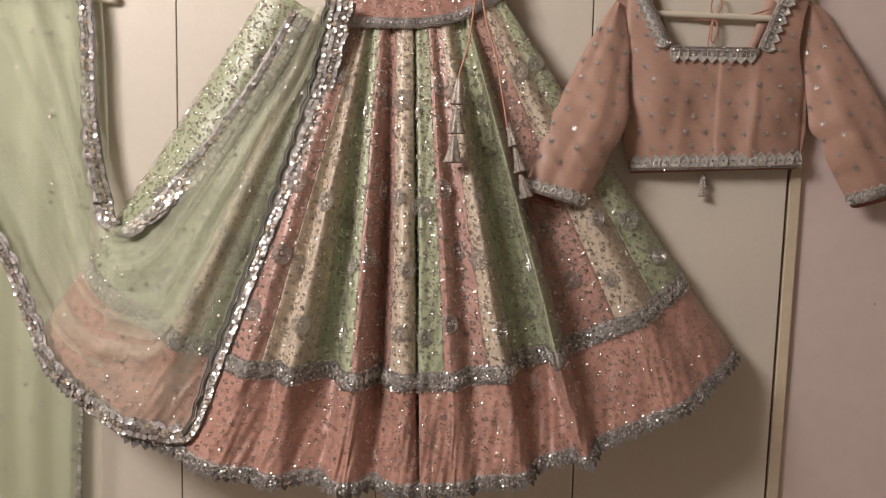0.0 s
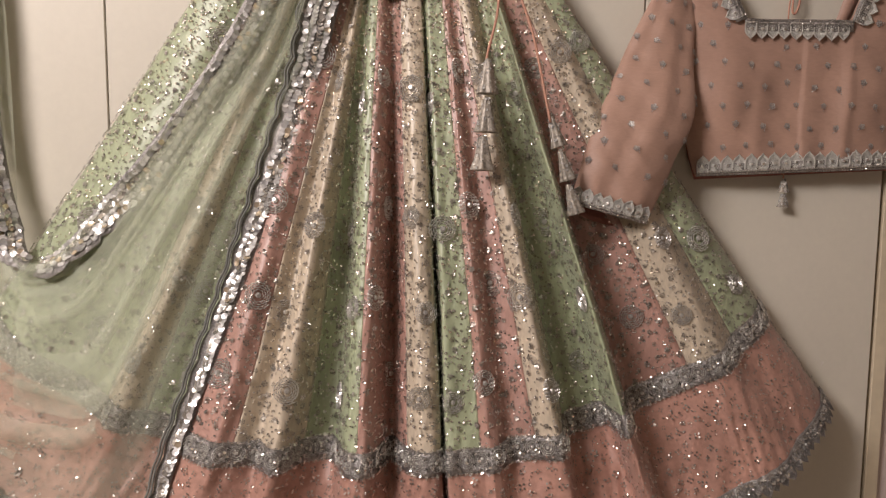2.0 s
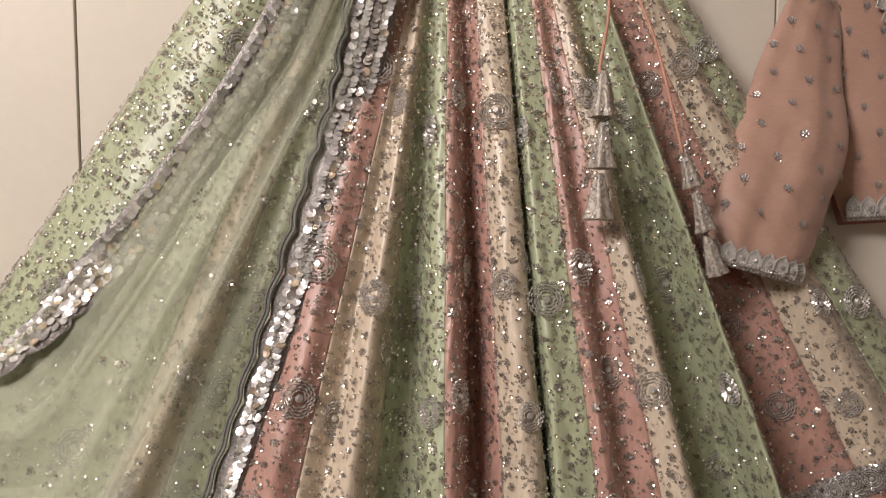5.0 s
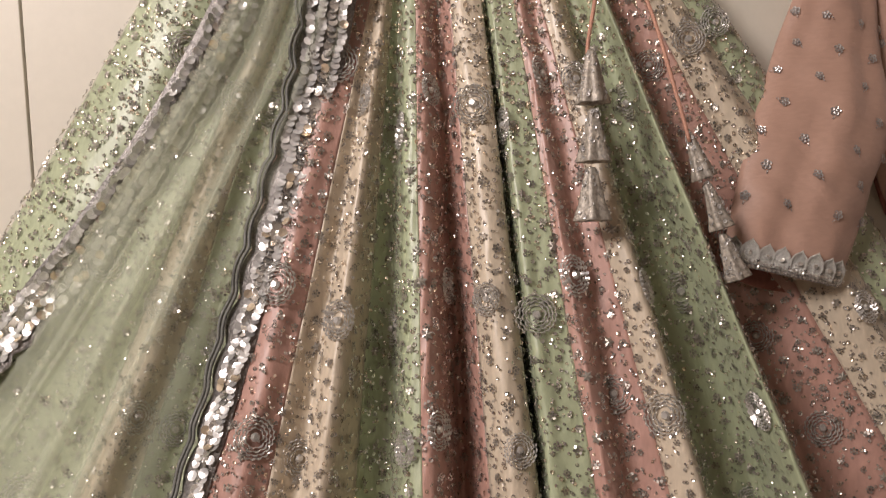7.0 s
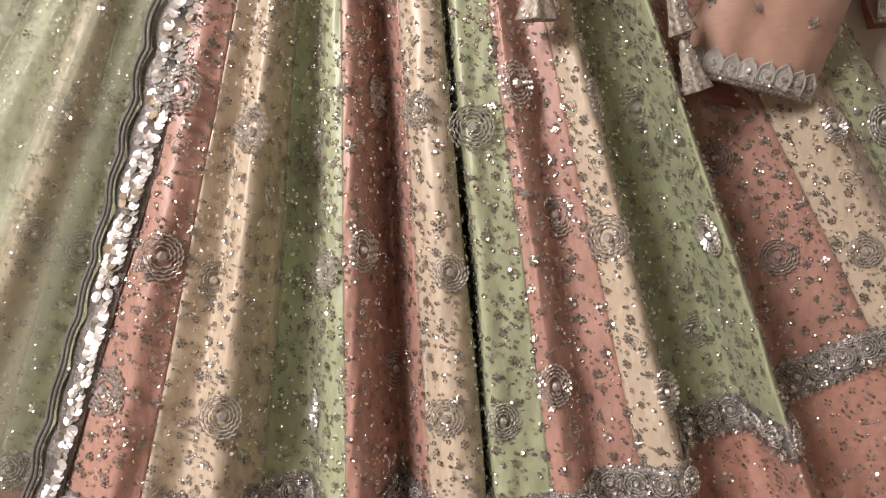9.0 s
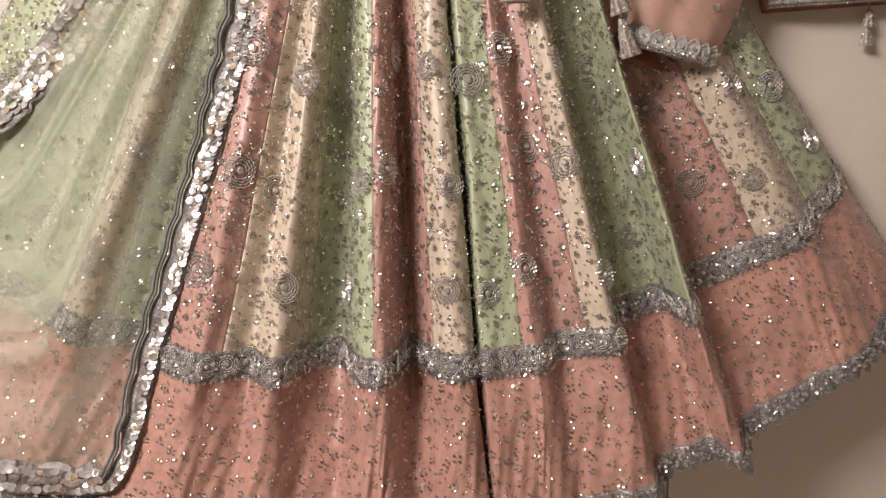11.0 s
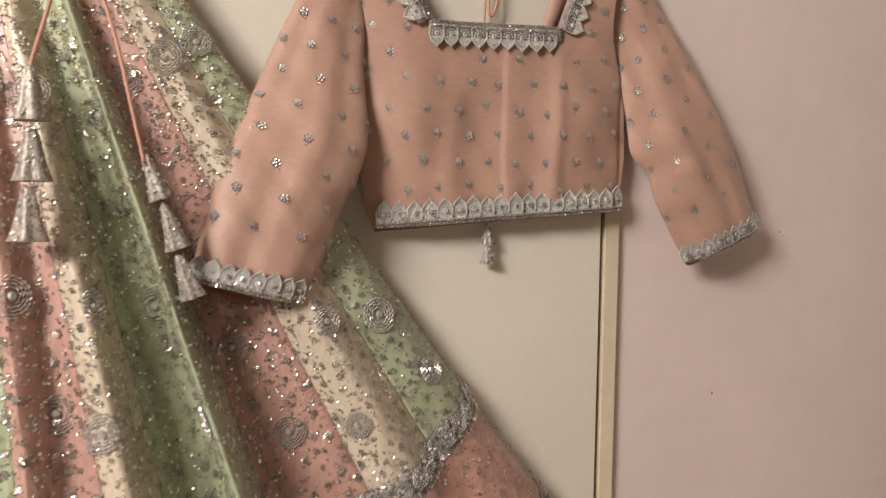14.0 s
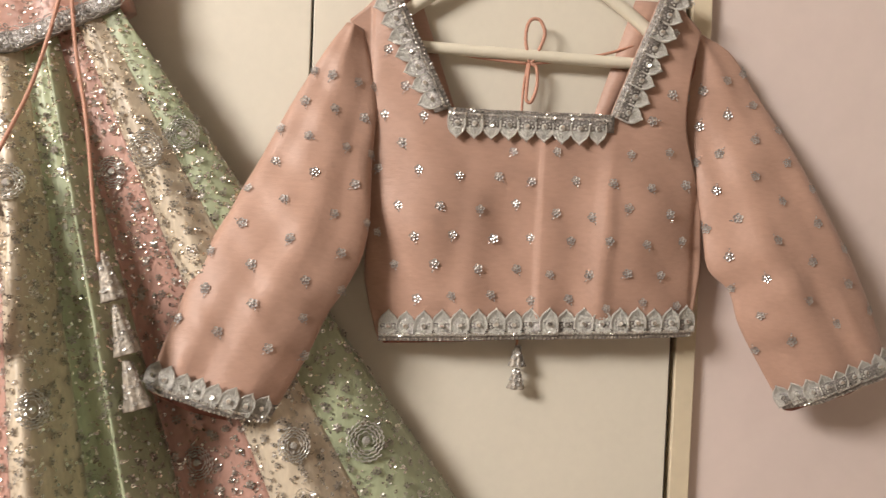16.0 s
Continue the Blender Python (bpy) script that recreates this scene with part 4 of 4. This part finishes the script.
def lace_strip(name, line, inward, width, lift=0.003, mat=M_LACE, parent=None):
    """A tape along a line (n,3) that reaches by width along inward (n,3)."""
    rows_ = np.stack([line, line + inward * width * 0.5, line + inward * width], 1)
    rows_[..., 1] -= lift
    return solid(make(name, rows_.reshape(-1, 3), grid_faces(len(line), 3), mat, parent or blouse, "silver lace tape"), 0.0015)


def petal_row(line, inward, size, step, lift=0.004, parent=None):
    """Lotus petals of silver lace set side by side along a line, with a bead row at their feet."""
    parent = parent or blouse
    d = np.r_[0, np.cumsum(np.linalg.norm(np.diff(line, axis=0), axis=1))]
    xs = np.arange(step * 0.5, d[-1], step)
    mats, feet, tans = [], [], []
    for x in xs:
        p = np.array([np.interp(x, d, line[:, i]) for i in range(3)])
        w = np.array([np.interp(x, d, inward[:, i]) for i in range(3)])
        w /= np.linalg.norm(w)
        tn = np.array([np.interp(min(x + .002, d[-1]), d, line[:, i]) - np.interp(max(x - .002, 0), d, line[:, i]) for i in range(3)])
        nrm = np.cross(tn, w)
        nrm *= -1 if nrm[1] > 0 else 1
        nrm = 0.5 * nrm / np.linalg.norm(nrm) + np.array([0.0, -0.5, 0.05])
        tx = np.cross(w, nrm)
        m = mat4(p + nrm * lift + w * size * 0.16, tx, nrm, size * rng.uniform(0.95, 1.05))
        mats.append(m)
        feet.append(p)
    heart = np.array([np.array(m.translation) + 0.40 * np.array(m.col[1][:3]) + 0.13 * np.array(m.col[2][:3]) for m in mats])
    scatter("lace_stone", pat_disc(), heart, np.tile([[1.0, 0, 0]], (len(heart), 1)), np.tile([[0.0, -1.0, 0.1]], (len(heart), 1)), 0.0026, rng.random(len(heart)) * 6, 0.35, M_GLINT, parent, "bright stones of the lace", rng)
    pieces("lace_petal", pat_petal(), mats, parent, M_LACELIGHT, "pointed silver lace petal")
    xd = np.arange(step, d[-1], step)
    Q = np.stack([np.interp(xd, d, line[:, i]) for i in range(3)], -1)
    W = np.stack([np.interp(xd, d, inward[:, i]) for i in range(3)], -1)
    scatter("stone_inlay", pat_flower(4), Q + W * size * 0.34 + np.array([0, -lift - 0.002, 0]), np.gradient(Q, axis=0), np.tile([[0.0, -1.0, 0.05]], (len(xd), 1)), 0.0024, rng.random(len(xd)) * 6, 0.2, M_DARKSTONE, parent, "dark grey stones", rng)
    xb = np.arange(0.002, d[-1], 0.0048)
    Q = np.stack([np.interp(xb, d, line[:, i]) for i in range(3)], -1)
    W = np.stack([np.interp(xb, d, inward[:, i]) for i in range(3)], -1)
    TT = np.gradient(Q, axis=0)
    NN = np.tile([[0.0, -1.0, 0.05]], (len(xb), 1))
    for o, sz in ((0.002, 0.0021), (0.0075, 0.0024)):
        scatter("lace_edging", pat_flower(5), Q + W * o + NN * (lift + 0.003), TT, NN, sz, rng.random(len(xb)) * 6, 0.3, M_GLINT, parent, "", rng)


def on_bodice(xz):
    xz = np.asarray(xz, float)
    return np.stack([xz[:, 0], WY - bodice_depth(xz[:, 0], xz[:, 1]), xz[:, 1]], -1)


# neckline: left side, foot, right side
nl = on_bodice(np.stack([np.linspace(neck_l(1.80), 0.507, 30), np.linspace(1.80, 1.645, 30)], -1))
nb = on_bodice(np.stack([np.linspace(0.503, 0.701, 40), np.linspace(1.645, 1.645, 40)], -1))
nr = on_bodice(np.stack([np.linspace(0.697, neck_r(1.80), 30), np.linspace(1.645, 1.80, 30)], -1))
for line, way in ((nl, (-0.93, 0, -0.37)), (nb, (0, 0, -1.0)), (nr, (0.93, 0, -0.37))):
    inn = np.tile([way], (len(line), 1))
    lace_strip("neck_tape", line, inn, 0.021, 0.004, parent=front)
    petal_row(line, inn, 0.0320, 0.0210, parent=front)
hx = np.linspace(0, 1, 70)
hz = low_hem(hx)
hl = on_bodice(np.stack([at_z(EDGE_L, hz) + (at_z(EDGE_R, hz) - at_z(EDGE_L, hz)) * hx, hz], -1))
inn = np.tile([(0, 0, 1.0)], (70, 1))
lace_strip("hem_tape", hl, inn, 0.021, 0.004, parent=front)
petal_row(hl, inn, 0.0325, 0.0215, parent=front)
for v, own in ((SL, sleeve_a), (SR, sleeve_b)):
    n, m = v.shape[:2]
    js = np.arange(0, m // 2 + 1)
    line = v[n - 1, js]
    inn = v[n - 8, js] - v[n - 1, js]
    inn /= np.linalg.norm(inn, axis=1)[:, None]
    lace_strip("cuff_tape", line, inn, 0.021, 0.003, parent=own)
    petal_row(line[1:-1], inn[1:-1], 0.0280, 0.0175, parent=own)

# sequin flowers in staggered rows
mats = []
for r in range(11):
    for k in range(10):
        x, z = 0.425 + 0.046 * k + 0.023 * (r % 2) + rng.normal() * 0.003, 1.422 + 0.036 * r + rng.normal() * 0.003
        if not (at_z(EDGE_L, z) + 0.012 < x < at_z(EDGE_R, z) - 0.012):
            continue
        if z > 1.60 and neck_l(z) - 0.036 < x < neck_r(z) + 0.036:
            continue
        p = on_bodice([(x, z)])[0]
        mats.append(mat4(p + np.array([0, -0.0013, 0]), (1, 0, 0.1), (0.05 * rng.normal(), -1, 0.05), rng.uniform(0.0052, 0.0064), rng.normal() * 0.5))
for v in (SL, SR):
    n, m = v.shape[:2]
    for r, k in enumerate(range(9, n - 7, 5)):
        for j in range(3 + 2 * (r % 2), m // 2 - 1, 5):
            p, t, nn = sleeve_point(v, k, j)
            mats.append(mat4(p + nn * 0.0013, t, nn, rng.uniform(0.0052, 0.0064), rng.normal() * 0.7))
pieces("sequin_flower", pat_posy(), mats, blouse, M_POSY, "five open silver sequins round a bead")

# ties and tassel at the back
tube("neck_tie", [(.728, WY - 0.010, 1.735), (.690, WY - 0.013, 1.722), (.640, WY - 0.014, 1.712), (.604, WY - 0.016, 1.706)], 0.0018, M_CORD, blouse, "thin peach tie cord")
tube("neck_tie", [(.470, WY - 0.010, 1.725), (.530, WY - 0.013, 1.712), (.598, WY - 0.016, 1.706)], 0.0018, M_CORD, blouse, "thin peach tie cord")
tube("bow_loop", [(.600, WY - 0.018, 1.706), (.594, WY - 0.020, 1.735), (.598, WY - 0.020, 1.756), (.610, WY - 0.020, 1.758), (.617, WY - 0.020, 1.742), (.610, WY - 0.019, 1.720), (.602, WY - 0.018, 1.706)], 0.0021, M_CORD, blouse, "looped peach cord")
tube("bow_loop", [(.600, WY - 0.018, 1.706), (.598, WY - 0.020, 1.68), (.598, WY - 0.020, 1.662), (.604, WY - 0.020, 1.660), (.610, WY - 0.020, 1.678), (.609, WY - 0.019, 1.700), (.602, WY - 0.018, 1.706)], 0.0021, M_CORD, blouse, "looped peach cord")
tie = tube("tie_end", [(.598, WY - 0.018, 1.706), (.594, WY - 0.014, 1.66), (.596, WY - 0.014, 1.55), (.600, WY - 0.014, 1.44), (.600, WY - 0.016, 1.36)], 0.0016, M_CORD, blouse, "hanging end of the tie cord")
tassel("tie_tassel", (.600, WY - 0.018, 1.363), (0.0, 0.0, -0.055), 2, 0.0105, tie, "small silver sequinned tassel")

hanger = thing("clothes_hanger", "cream plastic clothes hanger inside the blouse", "hanger", (0, 0, 0))
tube("bar", [(.425, WY - 0.016, 1.722), (.50, WY - 0.016, 1.719), (.60, WY - 0.016, 1.716), (.70, WY - 0.016, 1.713), (.765, WY - 0.016, 1.712)], 0.0072, M_PLASTIC, hanger, "", 12)
tube("arm", [(.425, WY - 0.016, 1.722), (.44, WY - 0.016, 1.752), (.50, WY - 0.016, 1.795), (.57, WY - 0.016, 1.832), (.595, WY - 0.016, 1.842)], 0.0078, M_PLASTIC, hanger, "", 12)
tube("arm", [(.765, WY - 0.016, 1.712), (.752, WY - 0.016, 1.745), (.69, WY - 0.016, 1.793), (.62, WY - 0.016, 1.832), (.595, WY - 0.016, 1.842)], 0.0078, M_PLASTIC, hanger, "", 12)
tube("hook", [(.595, WY - 0.016, 1.838), (.595, WY - 0.016, 1.885), (.612, WY - 0.016, 1.905), (.622, WY - 0.016, 1.925), (.605, WY - 0.016, 1.943), (.585, WY - 0.016, 1.935)], 0.0028, M_PLASTIC, hanger, "", 10)

other = copy_thing(hanger, pose(-1.525, 0.004, 0.016))
tagged(other, "cream plastic clothes hanger that carries the net shawl", "hanger")


def mark(name, at, size, mat, label, parent=None):
    """A small chip or stain, a low uneven pad on the surface."""
    n = 14
    a = np.linspace(0, 2 * np.pi, n, endpoint=False)
    r = 1 + 0.25 * np.sin(a * 3 + at[0] * 9) + 0.15 * np.sin(a * 5)
    ring = np.stack([at[0] + size[0] * r * np.cos(a) + size[2] * np.sin(a), np.full(n, at[1]), at[2] + size[1] * r * np.sin(a)], -1)
    v = np.vstack([ring, (ring - at) * 0.7 + at + np.array([0, -0.0006, 0])])
    f = [(i, (i + 1) % n, n + (i + 1) % n, n + i) for i in range(n)] + [tuple(range(n, 2 * n))]
    ob = make(name, v, f, mat, None, label)
    return under(ob, parent) if parent else ob


mark("paint_chip", np.array((0.704, WY, 1.010)), (0.0012, 0.005, 0.003), M_CEIL, "white chip in the laminate", wardrobe)
wall = bpy.data.objects["wall_north"]
for at, size in (((1.289, WY + 0.012, 1.773), (0.011, 0.0012, -0.002)), ((1.148, WY + 0.012, 1.338), (0.002, 0.0025, 0.0)), ((1.155, WY + 0.012, 1.331), (0.0012, 0.0012, 0.0)), ((1.024, WY + 0.012, 1.069), (0.0016, 0.003, 0.0))):
    ob = mark("wall_mark", np.array(at), size, M_MARK, "small brown mark")
    ob.parent = wall

# ---- the lamp ----
lamp = thing("ceiling_lamp", "round ceiling lamp with a warm white shade", "lamp", (LAMP[0], LAMP[1], 3.00))
under(box("base", (LAMP[0] - 0.12, LAMP[1] - 0.12, 2.95), (LAMP[0] + 0.12, LAMP[1] + 0.12, 2.999), M_PLASTIC, bevel=0.01), lamp)
